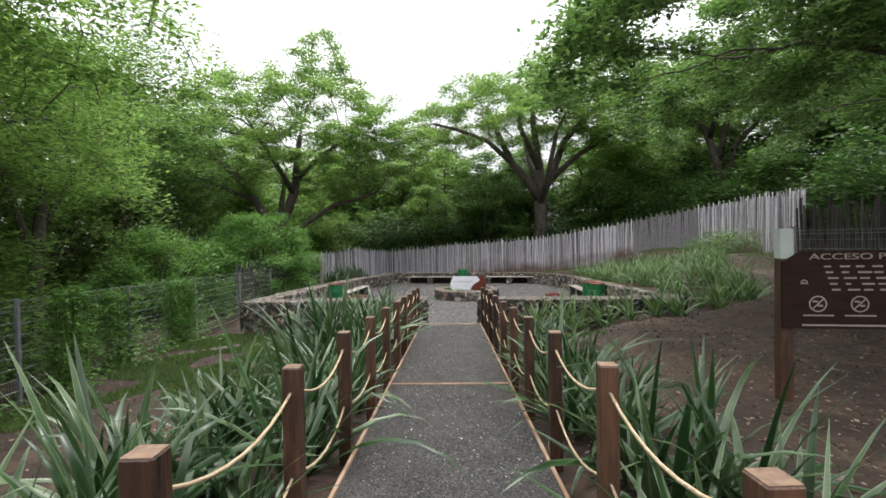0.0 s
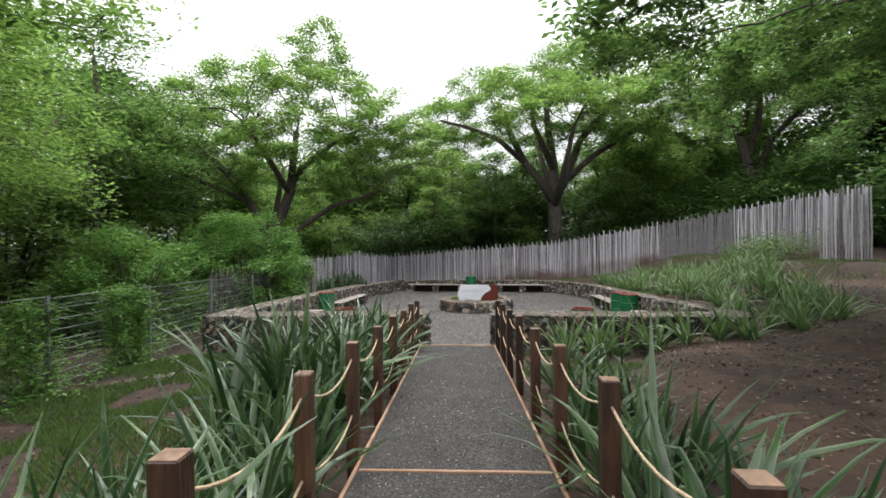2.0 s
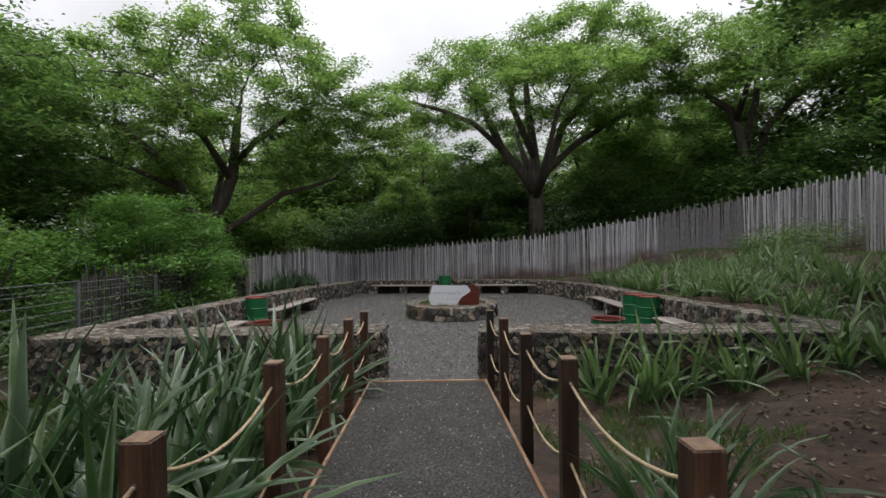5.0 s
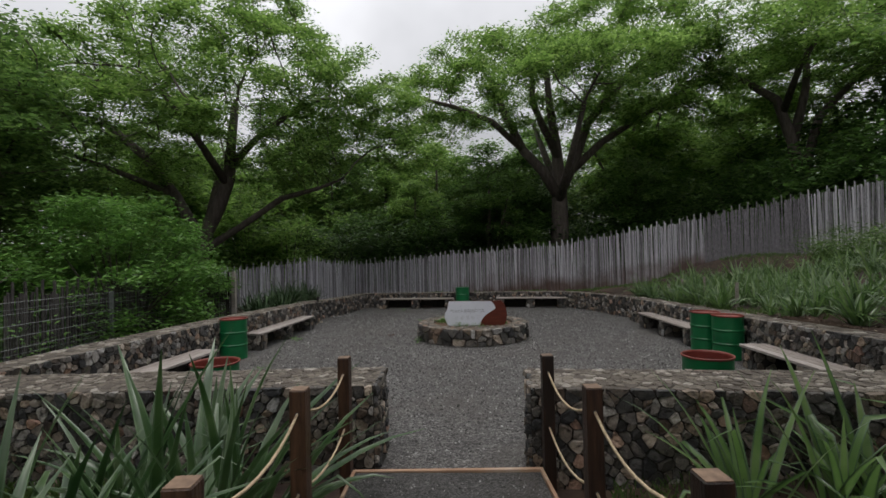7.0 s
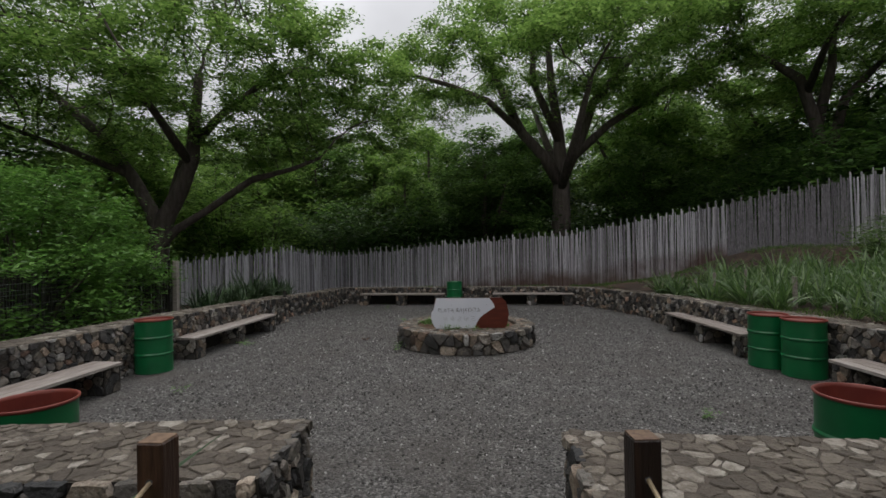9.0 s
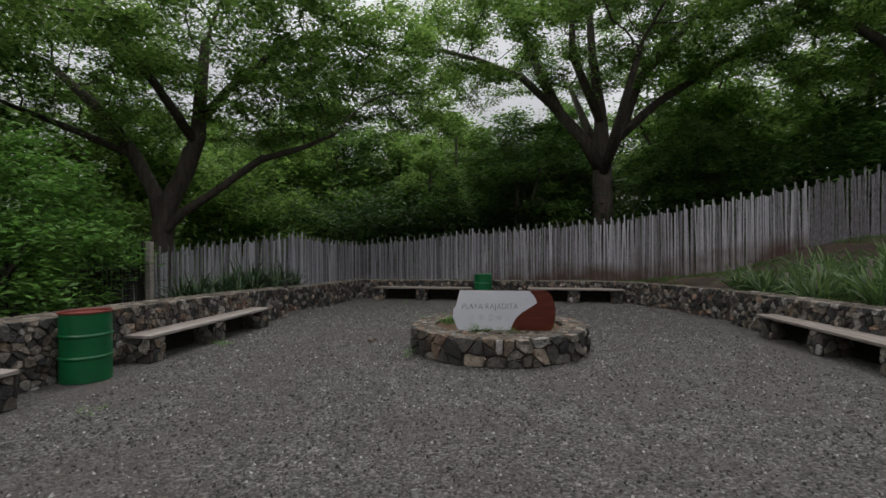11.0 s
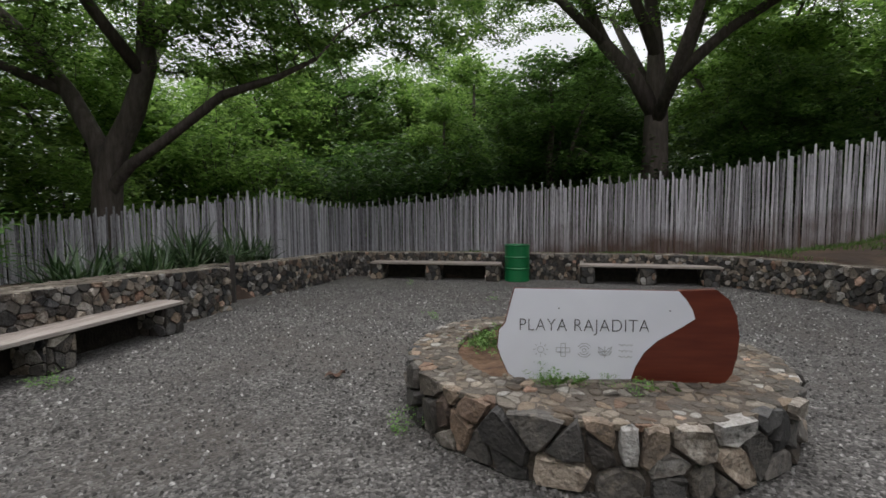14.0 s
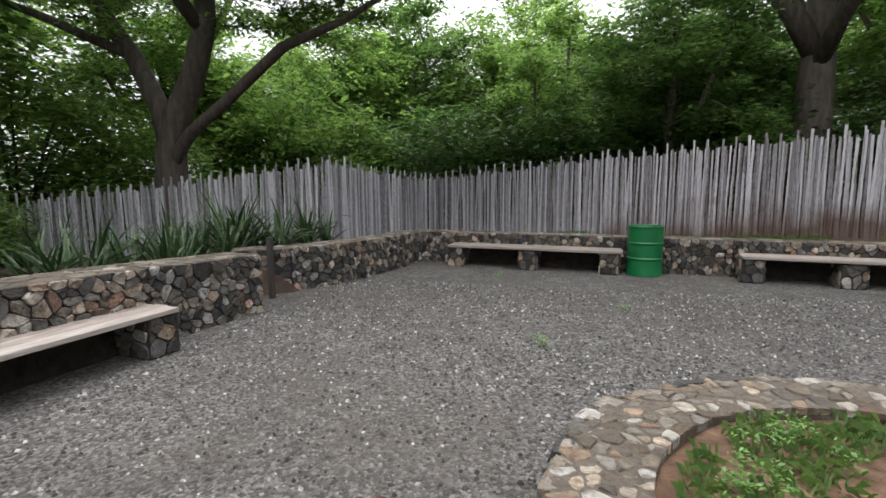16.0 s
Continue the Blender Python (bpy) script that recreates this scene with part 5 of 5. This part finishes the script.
    crowned_tree("spreading_tree", big + " above the pole fence", (7.1, 38.8, 0.3),
                 [[((0, 0, -0.4), 0.95), ((0, 0, 1.6), 0.68), ((0.05, 0, 3.6), 0.56), ((0.1, 0.1, 6.0), 0.48), ((0, 0.1, 8.6), 0.32), ((-0.4, 0.1, 11.5), 0.24), ((-0.6, 0, 14.6), 0.14)],
                  [((0, 0, 5.6), 0.4), ((-1.0, -0.1, 7.2), 0.32), ((-2.2, -0.2, 8.5), 0.29), ((-3.2, -0.2, 10.6), 0.24), ((-4.2, -0.1, 13.2), 0.15)],
                  [((-1.9, -0.2, 8.2), 0.22), ((-4.2, -0.6, 10.3), 0.19), ((-6.6, -0.9, 11.2), 0.14), ((-8.6, -1.1, 11.7), 0.09)],
                  [((0.1, 0, 5.8), 0.38), ((1.1, 0, 7.8), 0.32), ((2.0, 0.1, 10.2), 0.27), ((4.6, 0.1, 13.2), 0.19), ((6.6, 0.2, 15.0), 0.1)],
                  [((0.7, 0, 7.0), 0.27), ((2.8, -0.3, 8.9), 0.22), ((5.6, -0.5, 10.6), 0.16), ((8.0, -0.6, 12.0), 0.1)],
                  [((0, 0, 8.0), 0.26), ((-1.6, -0.6, 11.4), 0.2), ((-1.8, -1.6, 14.0), 0.12)],
                  [((0, 0, 5.0), 0.28), ((0.4, -1.8, 7.6), 0.22), ((0.6, -4.2, 10.2), 0.14)],
                  [((0, 0, 6.0), 0.28), ((-0.4, 2.2, 8.8), 0.22), ((-0.6, 5.0, 11.6), 0.13)]],
                 [(-3.0, -0.2, 10.6, 7.4, 5.4, 7), (3.6, 0, 11.8, 7.4, 6.2, 8), (-8.4, -1.0, 8.8, 3.8, 4.0, 2.6), (7.6, 0, 8.2, 4.4, 6.0, 3), (0.5, -6.0, 9.0, 6.0, 4.0, 3)], 8, 1300, 110000, 0.21, 0.38, 0.3, gaps=0.3)
    crowned_tree("spreading_tree", big + " beyond the slope", (20.0, 35.5, 2.0),
                 [[((0.1, 0, -0.4), 0.5), ((0.1, 0, 3.0), 0.36), ((-0.4, 0, 6.2), 0.3), ((-1.2, 0, 8.6), 0.24), ((-2.8, 0, 9.6), 0.18), ((-5.0, 0, 10.6), 0.1)],
                  [((-0.4, 0, 6.0), 0.27), ((0.3, -0.2, 9.2), 0.2), ((0.4, -0.3, 12.2), 0.12)],
                  [((0.1, 0, 4.2), 0.27), ((1.2, 0.1, 7.6), 0.22), ((3.4, 0.1, 9.8), 0.16), ((6.0, 0.2, 11.2), 0.09)],
                  [((-0.9, 0, 7.8), 0.2), ((-1.3, -2.0, 9.8), 0.15), ((-1.6, -4.2, 11.0), 0.09)]],
                 [(-3.0, -0.3, 9.2, 5.6, 5.0, 5), (3.6, 0, 9.2, 6.0, 6.0, 5), (0, -3, 8.2, 5.4, 5.0, 3)], 12, 850, 70000, 0.2, 0.38, 0.3, gaps=0.3)
    mid = []
    for s in range(6):
        mid.append(crowned_tree("woodland_tree", "slender woodland tree with dense " + ("dark" if s % 2 == 0 else "fresh") + " green crown", (0, 0, -50 - s),
                                [[((0, 0, -0.4), 0.24), ((0.1, 0, 2.4), 0.18), ((0.25, 0.1, 4.0), 0.15), ((0.1, 0.2, 6.0), 0.1), ((0.2, 0.1, 7.8), 0.06)],
                                 [((0.1, 0, 2.2), 0.12), ((math.cos(s) * 1.2, math.sin(s) * 1.2, 4.2), 0.09), ((math.cos(s) * 2.1, math.sin(s) * 2.1, 6.0), 0.05)],
                                 [((0.2, 0, 3.2), 0.1), ((math.cos(s + 2.4) * 1.2, math.sin(s + 2.4) * 1.2, 4.9), 0.07), ((math.cos(s + 2.4) * 2.2, math.sin(s + 2.4) * 2.2, 6.4), 0.04)]],
                                [(0.1, 0.1, 4.6, 2.9, 4.6, 4), (math.cos(s * 2) * 1.3, math.sin(s * 2) * 1.3, 3.2, 2.3, 3.4, 3), (-1.0, 0.6, 2.6, 2.4, 3.0, 2)],
                                20 + s, 150, 13000 if s < 4 else 22000, 0.27 if s < 4 else 0.16, 0.42, 0.4, "leaf" if s % 2 else "leafdark", "woodland trees", step=0.45, kill=0.6, gaps=0.2))
    rng = random.Random(5)
    spots = [(-14.8, 21, 1.25), (-12.8, 14.0, 1.05), (-15, 9, 1.4), (-20, 27, 1.5), (-19, 38, 1.2), (-12.5, 45, 1.2), (15, 47, 1.6), (24.5, 43, 1.7), (26, 28, 1.5), (19, 14, 1.0),
             (-24, 18, 1.6), (-28, 36, 1.7), (19, 53, 1.8), (30, 37, 1.8), (30, 30, 1.7), (-19, 1, 1.4), (26, 12, 1.4), (-13, -7, 1.3), (-2, -16, 1.3), (14, -10, 1.3), (24, -2, 1.3), (25, 50, 1.7), (-12.5, 1.5, 1.3), (-17, 15, 1.5)]
    spots += [(-34 + 5.2 * k + rng.uniform(-1, 1), 57 + 4 * (k % 2) + rng.uniform(-1, 1), 1.55 + rng.uniform(-0.12, 0.15)) for k in range(15)]
    spots += [(2.7, 37.6, 0.92), (4.7, 41.0, 1.0), (11.6, 38.2, 0.8), (-2.2, 42.5, 0.8)]
    spots += [(-9 + 4.3 * k + rng.uniform(-0.8, 0.8), 49 + rng.uniform(-1, 1), 1.18 + 0.2 * rng.random()) for k in range(5)]
    for i, (x, y, s) in enumerate(spots):
        c = copy_thing(mid[4 + i if i < 2 else 5 if i == 2 else (0, 2, 0, 1, 2)[i % 5] if 1.5 < x < 12.5 else (1, 3, 1, 0, 3)[i % 5]], pose(x, y, min(ground_z(x, y), 2.5) - 0.15, 0, 0, rng.uniform(0, 360)))
        c.scale = (s, s, s * rng.uniform(0.9, 1.1))
    for m in mid:
        for o in (*m.children_recursive, m):
            bpy.data.objects.remove(o)
    # the first two bushes carry the hollow's shade in their leaf colour
    under = [shrub("understory_bush", "dense " + ("dark" if k < 2 else "fresh") + " green understory bush under the trees", (0, 0, -60), 2.8, 4.6, 60 + k, 11000, 0.23, "leafshaded" if k < 2 else "leaf", "understory bushes") for k in range(3)]
    spots = [(-13, 39, 1.3), (-10.5, 45, 1.6), (-16, 44, 1.6), (-10, 38, 1.1), (-6.5, 40, 1.2), (-3, 41, 1.3), (0.5, 41, 1.3), (3.4, 40, 1.35), (5, 44, 1.6), (10.5, 39, 1.2), (13.5, 37.5, 1.2), (16, 34, 1.2), (18.5, 31, 1.4), (19.5, 27, 1.3), (20, 22, 1.3), (23, 34, 2.0), (26, 29, 2.0), (21, 38, 1.9),
             (-15, 33, 1.0), (-18, 31, 1.1), (-14, 26, 0.8), (-12, 18.5, 0.8), (-11.5, 10.5, 0.8), (-11.5, 4, 0.8), (-12.5, -1, 0.9), (0, 50, 1.9), (8, 50, 1.9), (-8, 48, 1.8), (16, 46, 1.7), (-22, 24, 1.5), (-20, 8, 1.4), (-24, 30, 1.5), (-21, 16, 1.3), (-19, 40, 1.4)]
    for i, (x, y, s) in enumerate(spots):
        c = copy_thing(under[(0, 1, 0, 1, 0)[i % 5] if x > -9 and y < 46 else 2], pose(x, y, min(ground_z(x, y), 2.5) - 0.2, 0, 0, rng.uniform(0, 360)))
        s *= 1.3 if x < -15.5 else 1
        c.scale = (s, s, s * rng.uniform(0.85, 1.1))
    for m in under:
        for o in (*m.children_recursive, m):
            bpy.data.objects.remove(o)
    shrub("leafy_shrub", "light green feathery shrub overhanging the wire fence", (-8.7, 21.1, -0.2), 2.7, 4.4, 71, 42000, 0.13, "vine", clumps=260, spread=0.17)
    shrub("leafy_shrub", "light green feathery shrub behind the wire fence", (-10.6, 17.4, -0.3), 2.6, 3.6, 72, 22000, 0.13, "vine", clumps=150, spread=0.2)
    # the darker leaf puts this crown's backlit look into its colour
    crowned_tree("overhanging_tree", "broadleaf tree reaching low leafy branches over the bare ground", (13.0, 9.0, 1.2),
                 [[((0, 0, -0.3), 0.3), ((-0.2, 0, 2.2), 0.26), ((-0.5, 0.1, 3.8), 0.22), ((-0.8, 0.3, 5.6), 0.14)],
                  [((-0.2, 0, 2.2), 0.15), ((-2.4, -1.0, 3.4), 0.12), ((-4.6, -2.0, 4.2), 0.09), ((-6.4, -2.8, 4.6), 0.05)],
                  [((-0.4, 0, 3.2), 0.14), ((-2.4, 0.4, 4.6), 0.11), ((-5.0, 0.6, 5.2), 0.07)],
                  [((-0.3, 0, 2.6), 0.12), ((-1.2, -2.4, 4.0), 0.09), ((-2.6, -4.6, 4.8), 0.05)]],
                 [(-5.6, -1.6, 3.7, 5.6, 4.4, 9), (-3.0, -5.0, 3.6, 3.8, 3.6, 2), (-2.0, 3.5, 4.0, 5.2, 5.6, 5)], 91, 1000, 175000, 0.14, 0.27, 0.4, "leafdark", step=0.4, kill=0.5, gaps=0.2, fine=0.01)
    crowned_tree("overhanging_tree", "broadleaf tree with branches hanging over the wire fence", (-10.2, 5.5, -0.2),
                 [[((0, 0, -0.3), 0.2), ((0.1, 0, 2.2), 0.16), ((0.2, 0.1, 4.0), 0.14), ((0.1, 0.2, 6.0), 0.09)],
                  [((0.1, 0, 2.4), 0.1), ((1.2, 1.6, 4.4), 0.07), ((2.2, 3.6, 5.4), 0.04)],
                  [((0.2, 0.1, 3.6), 0.1), ((1.6, 0.5, 5.2), 0.07), ((3.8, 0.8, 6.4), 0.04)],
                  [((0.1, 0, 3.0), 0.09), ((-0.6, -1.6, 5.0), 0.06), ((-0.8, -2.6, 6.6), 0.04)]],
                 [(0.8, 1.4, 3.2, 4.0, 6.6, 6), (3.4, 1.2, 4.9, 3.2, 3.6, 4), (-0.6, -2.4, 3.2, 3.8, 6.0, 3), (0.2, 4.6, 3.4, 3.2, 4.4, 2.5)], 92, 620, 90000, 0.12, 0.32, 0.45, step=0.4, kill=0.5, gaps=0.2, fine=0.01)


# ---- ground cover and small things ----
def scatter(name, label, n, where, maker, mat, category, seed):
    rng = random.Random(seed)
    chunks = []
    while len(chunks) < n:
        x, y, z = where(rng)
        if z is not None:
            chunks.append(maker(rng, x, y, z))
    v, f = join(chunks)
    tagged(new(name, mesh_of(name, v, f, [mat])), label, category, kind="stuff")


def chip(rng, x, y, z):
    s = rng.uniform(0.01, 0.025)
    a = rng.uniform(0, 6.28)
    c, d = math.cos(a) * s, math.sin(a) * s
    k = rng.uniform(0.5, 0.9)
    h = s * rng.uniform(0.5, 1.0)
    return [(x - c, y - d, z - 0.004), (x + d * k, y - c * k, z - 0.004), (x + c, y + d, z - 0.004), (x - d * k, y + c * k, z - 0.004), (x + c * 0.3, y + d * 0.2, z + h), (x - c * 0.4, y - d * 0.3, z + h * 0.8)], [(0, 1, 5), (1, 2, 4), (1, 4, 5), (2, 3, 4), (3, 5, 4), (3, 0, 5)]


def chip_small(rng, x, y, z):
    v, f = chip(rng, 0, 0, 0)
    return [(x + a * 0.55, y + b * 0.55, z + c * 0.5 - 0.001) for a, b, c in v], f


def path_spot(rng):
    y = rng.uniform(-1, 12.7)
    x = rng.uniform(rail_x(-1, y) + 0.09, rail_x(1, y) - 0.09)
    return x, y, path_z(y) + 0.008 * math.sin(y * 1.7 + x * 2) + 0.002


def clod(rng, x, y, z):
    v, f = chip(rng, 0, 0, 0)
    k = rng.uniform(0.5, 1.9)
    return [(x + a * k, y + b * k, z + c * k - 0.004) for a, b, c in v], f


def blade(rng, x, y, z):
    h, a = rng.uniform(0.04, 0.12), rng.uniform(0, 6.28)
    w, dx, dy = 0.006, math.cos(a), math.sin(a)
    l = h * rng.uniform(0.2, 0.9)
    return [(x - dy * w, y + dx * w, z - 0.02), (x + dy * w, y - dx * w, z - 0.02), (x + dx * l * 0.4 + dy * w * 0.7, y + dy * l * 0.4 - dx * w * 0.7, z + h * 0.6), (x + dx * l, y + dy * l, z + h)], [(0, 1, 2), (0, 2, 3)]


def tuft(rng, x, y, z):
    h, a = rng.uniform(0.02, 0.06), rng.uniform(0, 6.28)
    w, dx, dy = 0.006, math.cos(a), math.sin(a)
    l = h * rng.uniform(0.8, 1.8)
    return [(x - dy * w, y + dx * w, z - 0.01), (x + dy * w, y - dx * w, z - 0.01), (x + dx * l * 0.5 + dy * w, y + dy * l * 0.5 - dx * w, z + h * 0.8), (x + dx * l, y + dy * l, z + h * 0.7)], [(0, 1, 2), (0, 2, 3)]


def flake(rng, x, y, z):
    s, a = rng.uniform(0.012, 0.045), rng.uniform(0, 6.28)
    c, d = math.cos(a) * s, math.sin(a) * s
    q = rng.uniform(0.3, 0.6)
    return [(x - c, y - d, z + 0.004), (x + d * q, y - c * q, z + rng.uniform(0.004, 0.02)), (x + c, y + d, z + rng.uniform(0.004, 0.02)), (x - d * q, y + c * q, z + 0.006)], [(0, 1, 2, 3)]


def on_ground(x0, x1, y0, y1, test=None, patchy=0.0, ps=0.7):
    def pick(rng):
        x, y = rng.uniform(x0, x1), rng.uniform(y0, y1)
        if y < 13.2 and rail_x(-1, y) < x < rail_x(1, y) or inside(x, y, YARD) or (test and not test(x, y)):
            return x, y, None
        if patchy and noise.noise(Vector((x * ps, y * ps, 3))) < patchy - 0.5:
            return x, y, None
        return x, y, ground_z(x, y)
    return pick


def yard_spot(rng):
    x = rng.uniform(-4.2, 5.2)
    y = 13.0 + 14 * rng.random() ** 0.8
    if math.hypot(x - PX, y - PY) < PR + 0.02 or (y < 14.2 and not -0.5 < x < 0.8):
        return x, y, None
    return x, y, 0.0


def cover():
    scatter("gravel_chips", "loose grey crushed stone chips on the yard", 42000, yard_spot, chip, M["chip"], "gravel", 1)
    scatter("path_chips", "loose dark chips on the gravel path", 11000, path_spot, chip_small, M["chip"], "gravel", 10)
    scatter("lawn", "patchy short green grass beside the planted strip", 26000, on_ground(-7.2, -2.2, 6.2, 13.3, patchy=0.36), blade, M["grass"], "grass", 2)
    scatter("slope_grass", "patchy short grass on the slope below the fence", 16000, on_ground(5.5, 14.5, 17, 32.5, patchy=0.45), blade, M["grass"], "grass", 3)
    scatter("verge_grass", "green weeds and grass at the foot of the stone wall", 1800, on_ground(1.35, 3.4, 9.6, 12.9, patchy=0.45), blade, M["grass"], "grass", 12)
    scatter("bank_grass", "thin grass between the stone wall and the pole fence", 5000, on_ground(-4.5, 6, 29.6, 33.5, patchy=0.45), blade, M["grass"], "grass", 4)
    scatter("earth_clods", "crumbs and clods of brown earth", 9000, on_ground(1.3, 12, 0.3, 20), clod, M["earth"], "earth", 8)
    scatter("earth_clods", "crumbs and clods of brown earth beside the lawn", 2500, on_ground(-7.2, -0.9, 0.3, 13.2), clod, M["earth"], "earth", 9)
    scatter("leaf_litter", "dry leaves and pale flakes on the bare earth", 12000, on_ground(1.3, 13, 0.5, 20), flake, M["litter"], "leaf litter", 5)
    scatter("leaf_litter", "dry leaves on the earth beside the lawn", 1600, on_ground(-7.2, -1, 0, 13.3), flake, M["litter"], "leaf litter", 6)

    def bed(rng):
        a, r = rng.uniform(0, 6.28), (PR - 0.46) * math.sqrt(rng.random())
        x, y = PX + r * math.cos(a), PY + r * math.sin(a)
        if noise.noise(Vector((x * 2.3, y * 2.3, 9))) < (0.3 if y < 20.75 else 0.1 if y < 21.8 else -0.05):
            return x, y, None
        return x, y, 0.395
    scatter("planter_grass", "short patchy green grass in the planter soil", 1700, bed, tuft, M["grass"], "grass", 7)


def undergrowth():
    rng = random.Random(41)
    centres = []
    for k in range(900):
        y = rng.uniform(0, 22)
        x = -7.5 - rng.random() ** 1.6 * 5 if rng.random() < 0.75 or y > 13 else -7.4 + rng.random() ** 2 * 1.3
        centres.append((x, y, ground_z(x, y) + rng.uniform(0.02, 0.25 if x > -7.4 else 0.6)))
    v, n = leaf_cloud(centres, 18, 0.14, 0.1, rng, 0.8)
    tagged(new("undergrowth", quads_mesh("undergrowth", v, n, M["vine"])), "low leafy green undergrowth along the wire fence", "undergrowth", kind="stuff")
    centres = [(rng.uniform(12, 14.4), rng.uniform(21.0, 25.5), 0) for k in range(160)]
    centres = [(x, y, ground_z(x, y) + rng.uniform(0.1, 0.9)) for x, y, z in centres]
    v, n = leaf_cloud(centres, 40, 0.2, 0.12, rng, 0.8)
    tagged(new("weed_bank", quads_mesh("weed_bank", v, n, M["grass"])), "tall bright green weeds below the fence corner", "undergrowth", kind="stuff")


def weed(x, y, z, s, seed, kind="weed"):
    rng = random.Random(seed)
    t = thing(kind, "small bright green feathery weed growing from the stones", "weed", (x, y, z), 0, "weeds")
    tips = [(rng.gauss(0, s * 0.45), rng.gauss(0, s * 0.45), abs(rng.gauss(s * 0.5, s * 0.3))) for k in range(16)]
    v, n = leaf_cloud(tips, 14, s * 0.16, s * 0.17, rng, 0.6)
    part("leaves", quads_mesh("leaves", v, n, M["vine"]), None, t)


def vines():
    for i, (y, w, h) in enumerate([(5.2, 0.5, 1.5), (6.4, 0.7, 1.6), (8.4, 0.7, 1.65), (9.4, 0.6, 1.7), (10.3, 0.4, 1.5), (12.6, 0.4, 1.6), (13.2, 0.35, 1.6), (4.0, 0.8, 1.6)]):
        rng = random.Random(300 + i)
        g = ground_z(-7.4, y)
        t = thing("climbing_vine", "bright green climbing vine covering part of the wire fence", "vine", (-7.36, y, g), 0, "vines on the wire fence")
        tips, chunks = [], []
        for k in range(7):
            x0 = rng.uniform(-w, w)
            pts = [(0.02, x0 + rng.uniform(-.06, .06), h * q / 5) for q in range(6)]
            chunks.append(tube(pts, [0.006] * 6, 4, False))
            tips += [(rng.gauss(0, 0.05), p[1] + rng.gauss(0, 0.08), p[2] + rng.uniform(-.1, .15)) for p in pts for _ in range(3)]
        part("vine_stem", mesh_of("vine_stem", *join(chunks)), M["bark"], t)
        v, n = leaf_cloud(tips, 26, 0.08, 0.085, rng, 1.1)
        part("leaves", quads_mesh("leaves", v, n, M["vine"]), None, t)


def small_things():
    weed(0.25, 20.5, 0.41, 0.08, 1)
    weed(0.37, 20.5, 0.42, 0.13, 2)
    weed(0.85, 20.43, 0.41, 0.1, 3)
    weed(-0.02, 21.62, 0.4, 0.15, 4)
    weed(0.25, 21.95, 0.4, 0.15, 5)
    weed(0.7, 20.52, 0.41, 0.07, 6)
    weed(0.5, 20.52, 0.41, 0.07, 7)
    weed(-0.2, 21.2, 0.4, 0.14, 8)
    weed(0.15, 21.3, 0.4, 0.1, 9)
    for i, (x, y, s) in enumerate([(-0.9, 24.2, 0.12), (-0.4, 22.9, 0.09), (0.0, 25.8, 0.1), (3.3, 16.6, 0.12), (-3.6, 17.9, 0.1), (-0.7, 20.6, 0.13), (-1.8, 27.6, 0.12), (-4.05, 21.2, 0.16)]):
        weed(x, y, 0.0, s, 20 + i)
    t = thing("gap_post", "dark old wooden post standing in the gap between two walls", "post", (-4.62, 25.38, -0.05))
    part("shaft", bevelled(0.07, 0.07, 0.9, 0.006), M["poledarkshaded"], t)
    t = thing("end_post", "pale grey square post ending the dark pole fence", "post", (-6.3, 22.55, -0.3))
    part("shaft", bevelled(0.11, 0.11, 2.15, 0.006), M["bench"], t)
    for i, (x, y, h) in enumerate([(7.65, 26.4, 0.4), (7.45, 24.6, 0.45), (7.3, 23.4, 0.7), (7.35, 22.2, 0.75), (7.3, 20.6, 0.6)]):
        g = ground_z(x, y)
        t = thing("wooden_stake", "short weathered wooden stake among the strap plants", "stake", (x, y, g - 0.1), 20 * i, "stakes on the slope")
        part("shaft", bevelled(0.07, 0.07, h + 0.1, 0.006), M["bench"], t)
    rng = random.Random(9)
    t = thing("fallen_leaf", "curled dry brown leaf lying on the gravel", "leaf", (-1.62, 21.62, 0.01), 30)
    v, f = [], []
    for i in range(7):
        u = i / 6
        w = 0.055 * math.sin(math.pi * min(1, u * 0.95 + 0.04))
        for q in (-1, 0, 1):
            v.append((u * 0.2, q * w, 0.012 + 0.03 * abs(q) * math.sin(u * 5) ** 2 + 0.012 * math.sin(u * 9)))
    for i in range(6):
        for q in (0, 1):
            c = i * 3 + q
            f.append((c, c + 1, c + 4, c + 3))
    part("blade", mesh_of("blade", v, f, [M["deadleaf"]], smooth=True), None, t)
    spots = [(rng.uniform(1.7, 3.6), rng.uniform(1.0, 7.5), rng.uniform(0.03, 0.09)) for i in range(34)]
    spots += [(-6.6 + 0.21 * i + rng.uniform(-.04, .04), 10.85 + 0.14 * i + rng.uniform(-.07, .07), rng.uniform(0.09, 0.15)) for i in range(13)]
    for x, y, s in spots:
        bm = bmesh.new()
        bmesh.ops.create_icosphere(bm, subdivisions=1, radius=s)
        for q in bm.verts:
            q.co = Vector((q.co.x * rng.uniform(0.8, 1.3), q.co.y * rng.uniform(0.8, 1.2), q.co.z * 0.6))
        ob = new("rock", bpy.data.meshes.new("rock"))
        bm.to_mesh(ob.data)
        bm.free()
        ob.data.materials.append(M["capstone"])
        ob.location = (x, y, ground_z(x, y))
        tagged(ob, "small pale rounded rock half sunk in bare earth", "rock", "loose rocks")


build_trees()
vines()
undergrowth()
cover()
small_things()
build_walls()
